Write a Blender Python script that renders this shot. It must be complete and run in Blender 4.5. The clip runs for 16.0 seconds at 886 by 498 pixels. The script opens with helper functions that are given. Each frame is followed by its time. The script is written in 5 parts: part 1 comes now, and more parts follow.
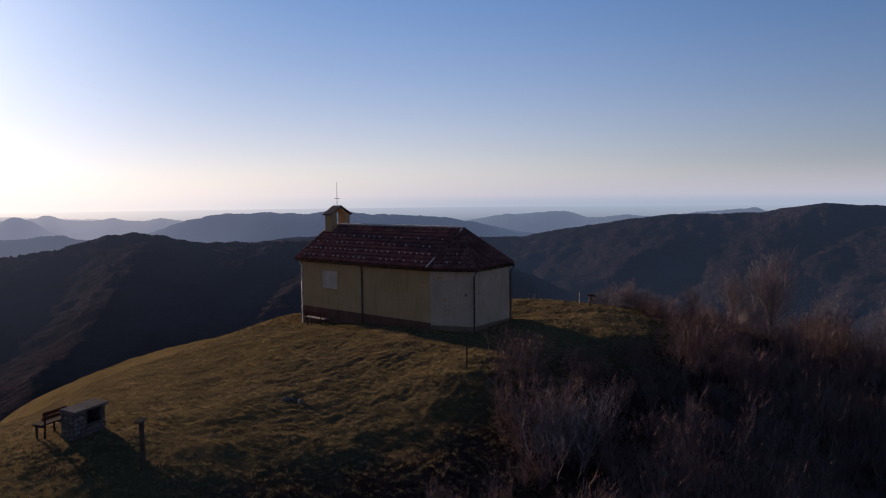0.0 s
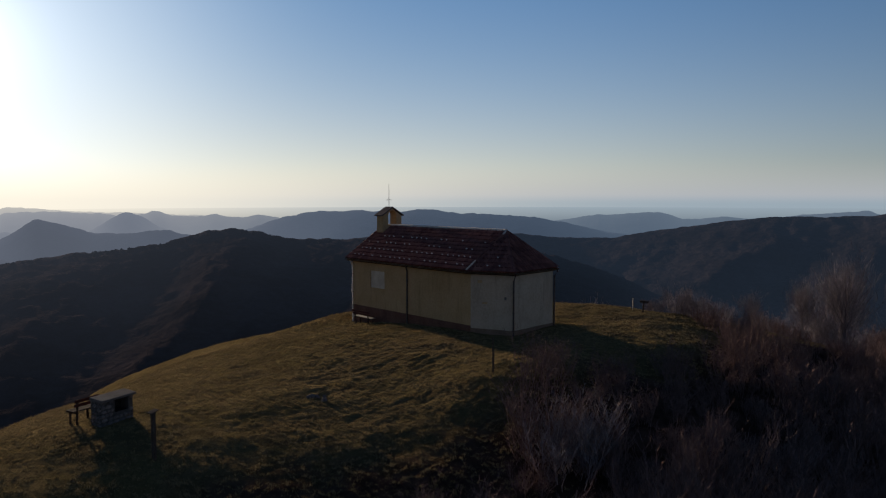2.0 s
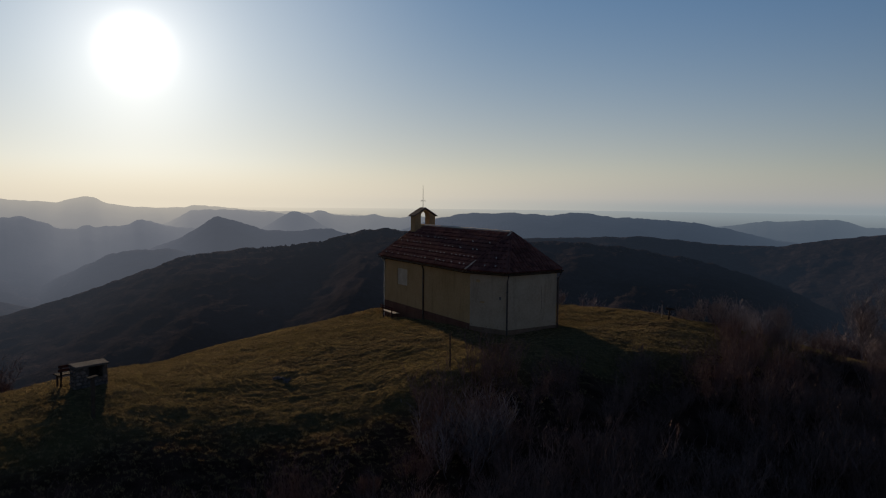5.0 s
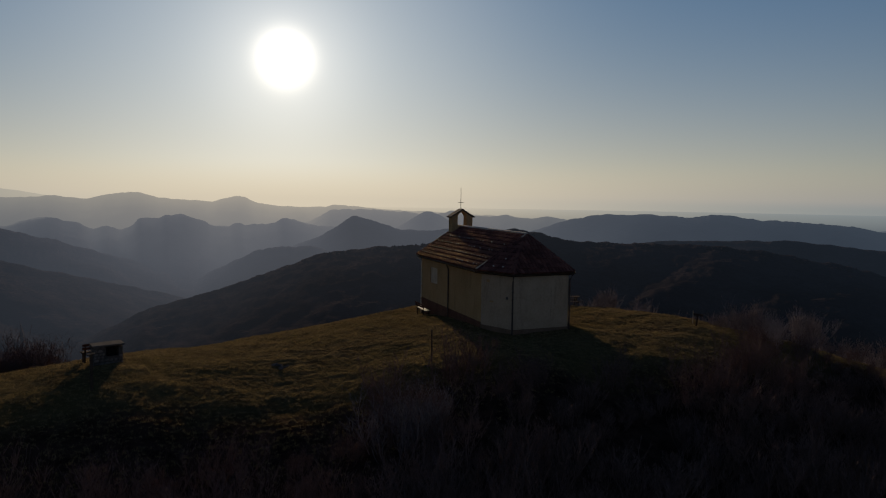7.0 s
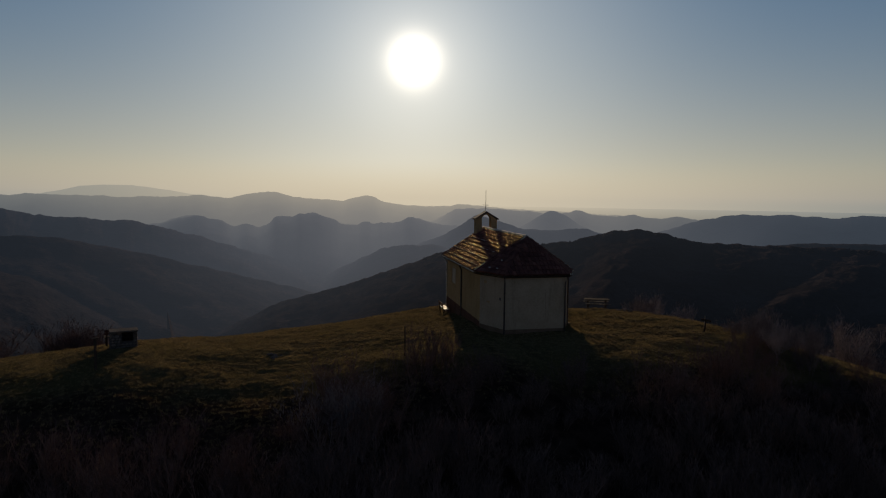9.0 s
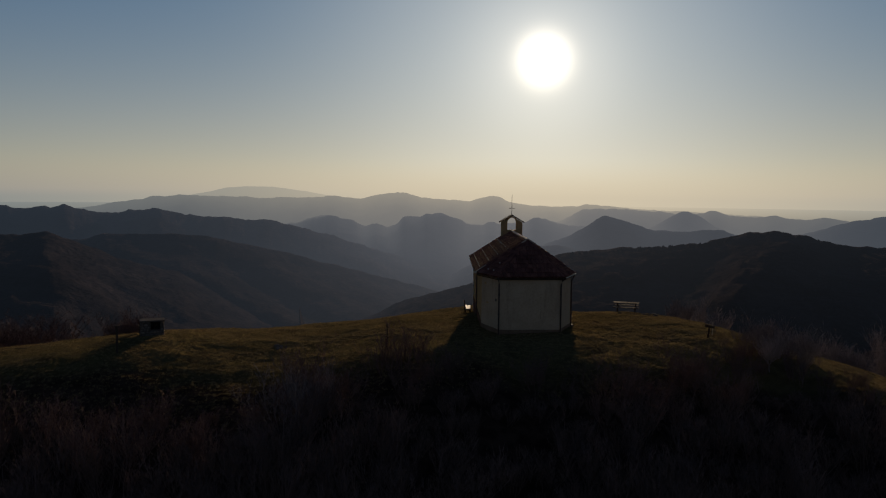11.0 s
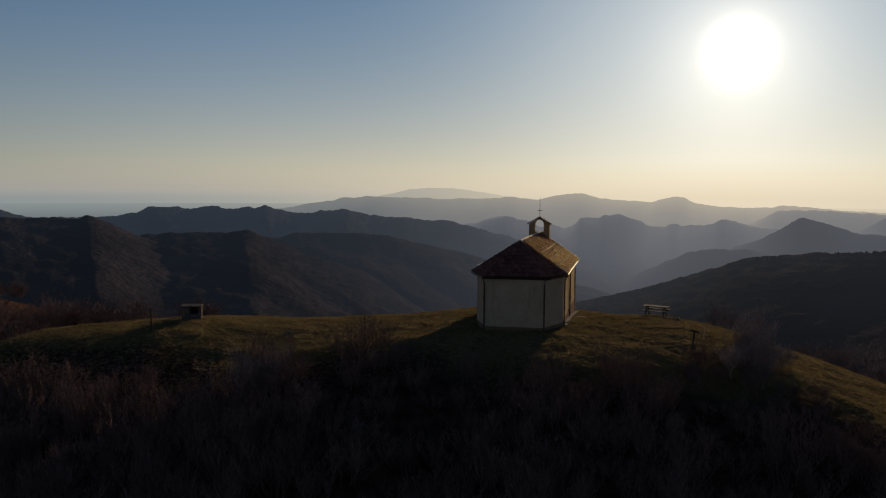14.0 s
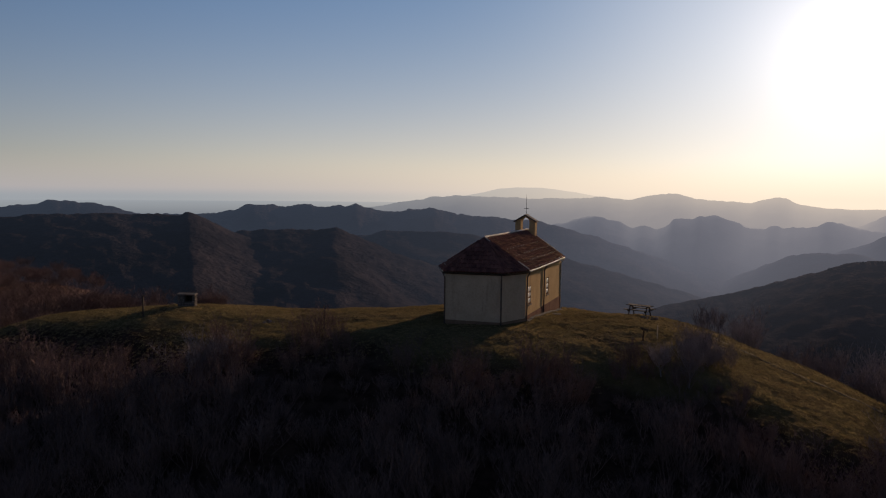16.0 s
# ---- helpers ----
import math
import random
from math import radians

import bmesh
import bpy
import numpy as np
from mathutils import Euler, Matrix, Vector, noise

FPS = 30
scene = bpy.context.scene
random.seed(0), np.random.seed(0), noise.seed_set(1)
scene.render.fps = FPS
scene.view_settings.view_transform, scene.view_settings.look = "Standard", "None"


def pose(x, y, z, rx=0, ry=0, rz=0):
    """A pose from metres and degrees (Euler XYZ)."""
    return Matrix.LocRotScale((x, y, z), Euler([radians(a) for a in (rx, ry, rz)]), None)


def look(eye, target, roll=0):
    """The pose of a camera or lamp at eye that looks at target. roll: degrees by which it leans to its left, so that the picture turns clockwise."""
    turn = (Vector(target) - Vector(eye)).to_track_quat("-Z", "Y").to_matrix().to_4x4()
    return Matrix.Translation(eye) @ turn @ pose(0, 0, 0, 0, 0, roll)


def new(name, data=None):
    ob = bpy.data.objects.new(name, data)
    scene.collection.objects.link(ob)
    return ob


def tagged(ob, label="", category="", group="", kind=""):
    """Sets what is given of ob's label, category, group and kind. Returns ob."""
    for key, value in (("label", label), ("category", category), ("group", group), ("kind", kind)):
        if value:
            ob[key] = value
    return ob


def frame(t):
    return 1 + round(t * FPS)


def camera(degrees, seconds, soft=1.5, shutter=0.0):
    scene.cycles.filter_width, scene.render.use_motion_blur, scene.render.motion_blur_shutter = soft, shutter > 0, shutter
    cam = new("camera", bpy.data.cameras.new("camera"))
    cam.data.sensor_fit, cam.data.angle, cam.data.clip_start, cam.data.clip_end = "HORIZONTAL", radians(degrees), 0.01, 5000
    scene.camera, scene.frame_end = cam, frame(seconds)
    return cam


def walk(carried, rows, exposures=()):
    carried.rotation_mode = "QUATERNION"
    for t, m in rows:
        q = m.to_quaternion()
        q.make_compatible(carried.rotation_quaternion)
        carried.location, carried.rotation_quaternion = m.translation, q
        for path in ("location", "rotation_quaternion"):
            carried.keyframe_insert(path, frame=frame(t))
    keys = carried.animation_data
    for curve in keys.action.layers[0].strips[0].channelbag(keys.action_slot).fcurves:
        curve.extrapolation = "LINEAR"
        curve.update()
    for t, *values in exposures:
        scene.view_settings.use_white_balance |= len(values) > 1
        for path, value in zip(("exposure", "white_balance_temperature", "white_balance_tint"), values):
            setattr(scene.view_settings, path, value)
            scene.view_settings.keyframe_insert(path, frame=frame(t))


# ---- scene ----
import itertools

# ---- camera ----
cam = camera(62.5, 16.0, soft=1.15)
PATH = [
    (0, (-33.368, -24.819, 7.239), (-25.804, -18.320, 6.508), -0.56),
    (0.5, (-33.107, -24.950, 7.340), (-25.767, -18.200, 6.593), -0.45),
    (1, (-32.708, -25.366, 7.394), (-25.834, -18.142, 6.645), -0.32),
    (1.5, (-32.180, -26.003, 7.415), (-25.462, -18.633, 6.670), -0.19),
    (2, (-31.532, -26.810, 7.413), (-24.817, -19.436, 6.679), -0.06),
    (2.5, (-30.772, -27.741, 7.398), (-24.272, -20.177, 6.674), 0.07),
    (3, (-29.906, -28.763, 7.379), (-23.866, -20.825, 6.665), 0.19),
    (5.5, (-24.165, -34.365, 7.386), (-19.451, -25.575, 6.677), 0.68),
    (6, (-22.765, -35.475, 7.426), (-18.497, -26.460, 6.715), 0.74),
    (6.5, (-21.290, -36.558, 7.481), (-17.462, -27.348, 6.762), 0.78),
    (7, (-19.745, -37.609, 7.548), (-16.364, -28.225, 6.826), 0.81),
    (7.5, (-18.134, -38.620, 7.627), (-15.171, -29.097, 6.899), 0.83),
    (8, (-16.461, -39.589, 7.716), (-13.922, -29.945, 6.978), 0.83),
    (8.5, (-14.731, -40.508, 7.811), (-12.595, -30.768, 7.064), 0.81),
    (9, (-12.949, -41.374, 7.910), (-11.217, -31.554, 7.156), 0.79),
    (11.5, (-3.420, -44.705, 8.360), (-3.848, -34.745, 7.587), 0.55),
    (12, (-1.423, -45.130, 8.423), (-2.266, -35.196, 7.648), 0.50),
    (12.5, (0.595, -45.460, 8.472), (-0.655, -35.569, 7.695), 0.45),
    (13, (2.630, -45.692, 8.507), (0.982, -35.859, 7.729), 0.41),
    (13.5, (4.682, -45.821, 8.528), (2.648, -36.061, 7.750), 0.39),
    (14, (6.750, -45.846, 8.535), (4.332, -36.173, 7.757), 0.38),
    (14.5, (8.833, -45.767, 8.530), (6.067, -36.189, 7.749), 0.40),
    (15, (10.935, -45.590, 8.516), (7.859, -36.107, 7.729), 0.44),
    (15.5, (13.059, -45.322, 8.498), (9.695, -35.938, 7.707), 0.52),
    (16, (15.213, -44.975, 8.482), (11.627, -35.674, 7.685), 0.64),
]
EXPOSURES = [(0, 0.76, 6250, 27), (0.8, 0.66, 6300, 18), (1.5, 0.58, 6350, 14), (3, 0.44, 6500, 13), (6, 0.0, 6950, 14), (9, -0.24, 7250, 13), (12.5, -0.1, 7400, 13), (14.5, 0.22, 7300, 14), (16, 0.44, 7200, 22)]
walk(cam, [(t, look(eye, target, roll)) for t, eye, target, roll in PATH], EXPOSURES)

# ---- the light's and the land's main numbers ----
SKY_DUST, SUN_STRENGTH = 0.5, 4.9
SKY_SHOULDER, SKY_TINT = 0.15, (0.365, 0.725, 1.11)  # levelling and white balance of the clear sky
SKY_DEEP, SKY_MAUVE = 0.78, (0.56, 0.68, 0.95)
HORIZON_DEPTH, HORIZON_BLUE, HORIZON_SUN = 0.115, (1.1, 1.08, 0.98), (6.1, 5.0, 3.2)
AUREOLE = (18.0, 3.0, 3.0)
GRASS_GREEN, GRASS_STRAW, GRASS_DARK = (0.105, 0.075, 0.03), (0.145, 0.1, 0.046), (0.06, 0.042, 0.02)
GRASS_EARTH = (0.065, 0.043, 0.021)
BLADE_GREEN, BLADE_STRAW = (0.146, 0.109, 0.05), (0.208, 0.15, 0.08)
LITTER = ((0.026, 0.014, 0.01), (0.055, 0.031, 0.022))
WOODS = ((0.012, 0.0092, 0.0095), (0.03, 0.0225, 0.0225))
# distance haze, painted onto the far land as emission
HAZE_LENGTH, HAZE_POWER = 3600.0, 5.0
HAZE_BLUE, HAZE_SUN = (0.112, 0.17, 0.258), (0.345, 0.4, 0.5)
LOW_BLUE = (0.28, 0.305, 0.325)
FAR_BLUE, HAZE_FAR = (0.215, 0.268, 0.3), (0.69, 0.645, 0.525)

# ---- world and sun ----
SUN_AZ, SUN_EL = radians(7.6), radians(10.1)  # clockwise from +y, above the horizon
SUN_DIR = Vector((math.sin(SUN_AZ) * math.cos(SUN_EL), math.cos(SUN_AZ) * math.cos(SUN_EL), math.sin(SUN_EL)))


class Nodes:
    """Short hand for building node trees."""

    def __init__(self, tree):
        self.tree = tree
        tree.nodes.clear()

    def add(self, kind, **given):
        node = self.tree.nodes.new(kind)
        for key, value in given.items():
            if key in node.inputs:
                self.set(node.inputs[key], value)
        return node

    def set(self, socket, value):
        if isinstance(value, bpy.types.NodeSocket):
            self.tree.links.new(value, socket)
        else:
            socket.default_value = value

    def math(self, operation, a, b=0.0, clamp=False):
        node = self.tree.nodes.new("ShaderNodeMath")
        node.operation, node.use_clamp = operation, clamp
        self.set(node.inputs[0], a)
        self.set(node.inputs[1], b)
        return node.outputs[0]

    def vector(self, operation, a, b=(0, 0, 0)):
        node = self.tree.nodes.new("ShaderNodeVectorMath")
        if operation == "SCALE_BY":
            operation, b = "MULTIPLY", (b, b, b)
        node.operation = operation
        self.set(node.inputs[0], a)
        self.set(node.inputs[1], b)
        return node.outputs["Value"] if operation in ("DOT_PRODUCT", "LENGTH") else node.outputs[0]

    def mix(self, factor, a, b, blend="MIX"):
        node = self.tree.nodes.new("ShaderNodeMix")
        node.data_type, node.blend_type = "RGBA", blend
        self.set(node.inputs[0], factor)
        self.set(node.inputs[6], a if isinstance(a, bpy.types.NodeSocket) else (*a, 1))
        self.set(node.inputs[7], b if isinstance(b, bpy.types.NodeSocket) else (*b, 1))
        return node.outputs[2]

    def noise(self, vector, scale, detail=4.0, rough=0.55):
        node = self.tree.nodes.new("ShaderNodeTexNoise")
        self.set(node.inputs["Vector"], vector)
        node.inputs["Scale"].default_value = scale
        node.inputs["Detail"].default_value = detail
        node.inputs["Roughness"].default_value = rough
        return node.outputs["Fac"]

    def step(self, value, low, high):
        node = self.tree.nodes.new("ShaderNodeMapRange")
        node.interpolation_type = "SMOOTHSTEP"
        self.set(node.inputs[0], value)
        node.inputs[1].default_value, node.inputs[2].default_value = low, high
        return node.outputs[0]


world = bpy.data.worlds.new("sky")
scene.world = world
world.use_nodes = True
w = Nodes(world.node_tree)
sky = w.tree.nodes.new("ShaderNodeTexSky")
sky.sky_type, sky.sun_disc = "NISHITA", False
sky.sun_elevation, sky.sun_rotation = SUN_EL, SUN_AZ
sky.altitude, sky.air_density, sky.dust_density, sky.ozone_density = 900, 1.0, SKY_DUST, 2.0
way = w.tree.nodes.new("ShaderNodeTexCoord").outputs["Generated"]
toward = w.math("MAXIMUM", w.vector("DOT_PRODUCT", way, SUN_DIR), 0.0)
# the brightest air near the sun levels off
clear = w.vector("DIVIDE", sky.outputs[0], w.vector("ADD", w.vector("SCALE_BY", sky.outputs[0], SKY_SHOULDER), (1, 1, 1)))
# away from the sun the sky is deeper, and mauve where it lies opposite
apart = w.vector("DOT_PRODUCT", way, SUN_DIR)
tint = w.mix(w.step(apart, -0.45, 0.3), SKY_MAUVE, [c * SKY_DEEP for c in SKY_TINT])
tint = w.mix(w.step(apart, 0.1, 0.85), tint, SKY_TINT)
clear = w.mix(1.0, clear, tint, "MULTIPLY")
# haze along the horizon, brighter below the sun
axes = w.tree.nodes.new("ShaderNodeSeparateXYZ")
w.set(axes.inputs[0], way)
low = w.math("POWER", 2.718, w.math("MULTIPLY", w.math("MAXIMUM", axes.outputs[2], 0.0), -1.0 / HORIZON_DEPTH))
under = w.vector("DOT_PRODUCT", way, (math.sin(SUN_AZ), math.cos(SUN_AZ), 0))
under = w.math("POWER", w.math("MAXIMUM", w.math("ADD", w.math("MULTIPLY", under, 0.5), 0.5), 0.0), 4.0)
haze = w.mix(under, HORIZON_BLUE, HORIZON_SUN)
haze = w.vector("MULTIPLY", haze, w.add("ShaderNodeCombineXYZ", X=low, Y=low, Z=low).outputs[0])
clear = w.mix(w.math("MULTIPLY", low, 0.55), clear, (0, 0, 0))
# the sun's bright aureole
glare = w.math("ADD", w.math("MULTIPLY", w.math("POWER", toward, 2600.0), AUREOLE[0]),
               w.math("ADD", w.math("MULTIPLY", w.math("POWER", toward, 260.0), AUREOLE[1]),
                      w.math("MULTIPLY", w.math("POWER", toward, 30.0), AUREOLE[2])))
glare = w.vector("MULTIPLY", w.add("ShaderNodeCombineXYZ", X=glare, Y=glare, Z=glare).outputs[0], (1.0, 0.95, 0.84))
total = w.vector("ADD", w.vector("ADD", clear, haze), glare)
# the lowest air is as thick as over the far plain
level = w.math("POWER", w.math("MAXIMUM", w.vector("DOT_PRODUCT", way, (math.sin(SUN_AZ), math.cos(SUN_AZ), 0)), 0.0), 7.0)
lowest = w.mix(level, [c * 10 for c in LOW_BLUE], [c * 10 for c in HAZE_FAR])
total = w.mix(w.step(axes.outputs[2], -0.014, 0.05), lowest, total)
plain = w.mix(level, [c * 10 for c in FAR_BLUE], [c * 10 for c in HAZE_FAR])
total = w.mix(w.step(w.math("MULTIPLY", axes.outputs[2], -1.0), -0.002, 0.0125), total, plain)
back = w.add("ShaderNodeBackground", Color=total, Strength=0.1)
w.set(w.tree.nodes.new("ShaderNodeOutputWorld").inputs[0], back.outputs[0])

sun = new("sun", bpy.data.lights.new("sun", "SUN"))
sun.data.energy, sun.data.angle, sun.data.color = SUN_STRENGTH, radians(0.6), (1.0, 0.84, 0.62)
sun.matrix_world = look(SUN_DIR * 300, (0, 0, 0))

# ---- materials ----
def surface(name, dark, light, patch=1.0, grain=30.0, rough=0.85, bump=0.3, metal=0.0, vary=0.0, streak=0.0, spread=0.5, glaze_ior=1.1, gloss_tint=None):
    """A procedural surface: patches and grain between two colours, relief of the grain, and piece-to-piece variation."""
    material = bpy.data.materials.new(name)
    material.use_nodes = True
    n = Nodes(material.node_tree)
    place = n.tree.nodes.new("ShaderNodeTexCoord").outputs["Object"]
    broad, fine = n.noise(place, patch, 5.0), n.noise(place, grain, 3.0, 0.65)
    blend = n.math("ADD", n.math("MULTIPLY", broad, 1 - spread), n.math("MULTIPLY", fine, spread))
    colour = n.mix(n.step(blend, 0.32, 0.68), dark, light)
    if streak:
        long = n.noise(n.vector("MULTIPLY", place, (1.9, 1.9, 0.3)), 1.0, 6.0, 0.65)
        colour = n.mix(n.math("MULTIPLY", n.step(long, 0.5, 0.75), streak), colour, tuple(c * 0.45 for c in dark))
    if vary:
        chance = n.tree.nodes.new("ShaderNodeObjectInfo").outputs["Random"]
        isle = n.tree.nodes.new("ShaderNodeNewGeometry").outputs["Random Per Island"]
        chance = n.math("FRACT", n.math("ADD", chance, isle))
        factor = n.math("ADD", n.math("MULTIPLY", chance, vary), 1 - vary / 2)
        colour = n.mix(1.0, colour, n.add("ShaderNodeCombineColor", Red=factor, Green=factor, Blue=factor).outputs[0], "MULTIPLY")
    shader = n.add("ShaderNodeBsdfPrincipled", Roughness=rough, Metallic=metal)
    shader.inputs["Specular IOR Level"].default_value = 0.003 if rough >= 0.8 else 0.12 if rough >= 0.7 else 0.5
    n.set(shader.inputs["Base Color"], colour)
    if bump:
        relief = n.add("ShaderNodeBump", Strength=bump, Distance=0.02)
        n.set(relief.inputs["Height"], fine)
        n.set(shader.inputs["Normal"], relief.outputs[0])
    if gloss_tint:
        # weathered glaze that shines towards a low sun
        bare = shader
        bare.inputs["Specular IOR Level"].default_value = 0.0
        glaze = n.add("ShaderNodeBsdfGlossy", Color=(*gloss_tint, 1), Roughness=0.5)
        edge = n.add("ShaderNodeFresnel", IOR=glaze_ior)
        n.set(glaze.inputs["Normal"], relief.outputs[0])
        shader = n.tree.nodes.new("ShaderNodeMixShader")
        worn = n.math("ADD", n.math("MULTIPLY", n.step(n.noise(place, 4.0, 5.0, 0.75), 0.46, 0.6), 0.38), 0.03)
        n.set(shader.inputs[0], n.math("MULTIPLY", edge.outputs[0], worn))
        n.set(shader.inputs[1], bare.outputs[0])
        n.set(shader.inputs[2], glaze.outputs[0])
    n.set(n.tree.nodes.new("ShaderNodeOutputMaterial").inputs[0], shader.outputs[0])
    return material


def ground_surface():
    """Hill-top turf, green and straw in patches, going over into brown leaf litter on the scrub slope."""
    material = bpy.data.materials.new("turf")
    material.use_nodes = True
    n = Nodes(material.node_tree)
    place = n.tree.nodes.new("ShaderNodeNewGeometry").outputs["Position"]
    broad, mid, fine = n.noise(place, 0.16, 4.0), n.noise(place, 1.3, 5.0), n.noise(place, 14.0, 4.0, 0.7)
    blades = n.noise(n.vector("MULTIPLY", place, (1.0, 3.0, 1.0)), 22.0, 3.0, 0.7)
    turf = n.mix(n.step(n.math("ADD", n.math("MULTIPLY", broad, 0.55), n.math("MULTIPLY", mid, 0.45)), 0.40, 0.62), GRASS_GREEN, GRASS_STRAW)
    turf = n.mix(n.math("MULTIPLY", n.step(fine, 0.42, 0.66), 0.75), turf, GRASS_DARK)
    turf = n.mix(n.math("MULTIPLY", n.step(n.noise(place, 0.7, 3.0), 0.5, 0.66), 0.6), turf, GRASS_EARTH)
    litter = n.mix(n.step(mid, 0.35, 0.65), LITTER[0], LITTER[1])
    axes = n.tree.nodes.new("ShaderNodeSeparateXYZ")
    n.set(axes.inputs[0], place)
    north = n.math("ADD", n.math("MULTIPLY", axes.outputs[1], -1.0), n.math("MULTIPLY", n.math("SUBTRACT", broad, 0.5), 9.0))
    far = n.vector("LENGTH", place)
    scrub = n.math("MAXIMUM", n.step(north, 5.0, 9.0), n.step(far, 45.0, 70.0))
    shader = n.add("ShaderNodeBsdfPrincipled", Roughness=0.95)
    shader.inputs["Specular IOR Level"].default_value = 0.0
    n.set(shader.inputs["Base Color"], n.mix(scrub, turf, litter))
    relief = n.add("ShaderNodeBump", Strength=1.0, Distance=0.12)
    n.set(relief.inputs["Height"], n.math("ADD", n.math("MULTIPLY", n.noise(place, 4.5, 5.0, 0.7), 0.9), n.math("MULTIPLY", blades, 0.35)))
    n.set(shader.inputs["Normal"], relief.outputs[0])
    n.set(n.tree.nodes.new("ShaderNodeOutputMaterial").inputs[0], shader.outputs[0])
    return material


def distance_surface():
    """Wooded hills of the distance; haze is painted on as surface emission, stronger the farther they lie and the
    nearer to the sun.
    """
    material = bpy.data.materials.new("haze_glow_woods")
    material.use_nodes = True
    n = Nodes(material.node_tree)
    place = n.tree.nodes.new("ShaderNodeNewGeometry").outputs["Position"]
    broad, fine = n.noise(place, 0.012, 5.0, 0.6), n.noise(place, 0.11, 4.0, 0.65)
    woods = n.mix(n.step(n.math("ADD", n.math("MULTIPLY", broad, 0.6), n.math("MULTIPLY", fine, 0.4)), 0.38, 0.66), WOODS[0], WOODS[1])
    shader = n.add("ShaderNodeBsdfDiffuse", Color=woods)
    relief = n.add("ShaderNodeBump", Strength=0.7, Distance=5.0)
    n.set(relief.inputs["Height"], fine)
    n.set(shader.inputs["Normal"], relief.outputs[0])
    # painted haze: share of the surface that glows, by distance and depth
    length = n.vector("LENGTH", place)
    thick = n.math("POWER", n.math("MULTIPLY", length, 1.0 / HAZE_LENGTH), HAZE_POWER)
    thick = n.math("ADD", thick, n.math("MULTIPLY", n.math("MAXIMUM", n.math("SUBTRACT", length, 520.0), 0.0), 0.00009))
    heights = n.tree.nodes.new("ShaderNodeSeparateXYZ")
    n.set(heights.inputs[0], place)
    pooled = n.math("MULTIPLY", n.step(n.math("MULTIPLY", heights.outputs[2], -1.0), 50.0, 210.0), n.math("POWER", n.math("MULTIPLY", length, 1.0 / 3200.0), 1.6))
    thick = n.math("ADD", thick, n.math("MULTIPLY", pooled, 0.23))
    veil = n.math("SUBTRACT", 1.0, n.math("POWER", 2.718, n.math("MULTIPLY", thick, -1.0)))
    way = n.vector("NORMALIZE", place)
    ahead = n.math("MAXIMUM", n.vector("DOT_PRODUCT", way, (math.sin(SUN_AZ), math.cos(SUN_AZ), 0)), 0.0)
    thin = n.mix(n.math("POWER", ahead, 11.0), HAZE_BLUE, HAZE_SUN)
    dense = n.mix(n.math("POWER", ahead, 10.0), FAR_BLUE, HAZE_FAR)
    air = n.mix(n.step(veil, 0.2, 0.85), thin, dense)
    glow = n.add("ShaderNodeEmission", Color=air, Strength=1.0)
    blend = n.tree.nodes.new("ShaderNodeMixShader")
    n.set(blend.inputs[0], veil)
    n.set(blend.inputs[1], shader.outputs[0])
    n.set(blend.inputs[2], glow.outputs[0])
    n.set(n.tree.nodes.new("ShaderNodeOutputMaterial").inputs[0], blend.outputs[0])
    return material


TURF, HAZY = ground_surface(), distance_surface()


def blade_surface():
    """Thin grass that lets the low sun through."""
    material = bpy.data.materials.new("grass_blades")
    material.use_nodes = True
    n = Nodes(material.node_tree)
    geometry = n.tree.nodes.new("ShaderNodeNewGeometry")
    broad = n.noise(geometry.outputs["Position"], 0.2, 4.0)
    tint = n.math("ADD", n.math("MULTIPLY", broad, 0.8), n.math("MULTIPLY", geometry.outputs["Random Per Island"], 0.3))
    colour = n.mix(n.step(tint, 0.35, 0.75), BLADE_GREEN, BLADE_STRAW)
    front = n.add("ShaderNodeBsdfDiffuse", Color=colour)
    through_it = n.add("ShaderNodeBsdfTranslucent", Color=colour)
    blend = n.add("ShaderNodeMixShader", Fac=0.15)
    n.set(blend.inputs[1], front.outputs[0])
    n.set(blend.inputs[2], through_it.outputs[0])
    n.set(n.tree.nodes.new("ShaderNodeOutputMaterial").inputs[0], blend.outputs[0])
    return material


BLADES = blade_surface()
OCHRE = surface("ochre_render", (0.285, 0.178, 0.082), (0.37, 0.238, 0.12), 0.7, 9.0, 0.92, 0.25, streak=0.4)
GREY_RENDER = surface("grey_render", (0.3, 0.224, 0.15), (0.39, 0.294, 0.204), 0.9, 8.0, 0.92, 0.2, streak=0.3)
PLINTH = surface("brown_plinth", (0.09, 0.042, 0.028), (0.145, 0.072, 0.048), 1.2, 14.0, 0.9, 0.3, streak=0.3)
APSE_PLINTH = surface("grey_brown_plinth", (0.12, 0.075, 0.05), (0.185, 0.12, 0.08), 1.2, 14.0, 0.9, 0.3, streak=0.3)
WHITE = surface("white_plaster", (0.34, 0.265, 0.185), (0.48, 0.385, 0.28), 2.0, 20.0, 0.85, 0.2, streak=0.2)
TILE = surface("clay_tile", (0.074, 0.032, 0.028), (0.18, 0.074, 0.058), 1.5, 25.0, 0.8, 0.4, vary=0.5, gloss_tint=(1.0, 0.77, 0.4))
CAP = surface("mortared_cap", (0.38, 0.3, 0.24), (0.52, 0.43, 0.35), 3.0, 18.0, 0.8, 0.2, vary=0.15)
GUTTER = surface("brown_gutter", (0.05, 0.034, 0.026), (0.085, 0.06, 0.045), 4.0, 30.0, 0.3, 0.05, metal=0.6)
PIPE = surface("brown_pipe", (0.035, 0.02, 0.016), (0.06, 0.036, 0.028), 4.0, 30.0, 0.45, 0.05, metal=0.3)
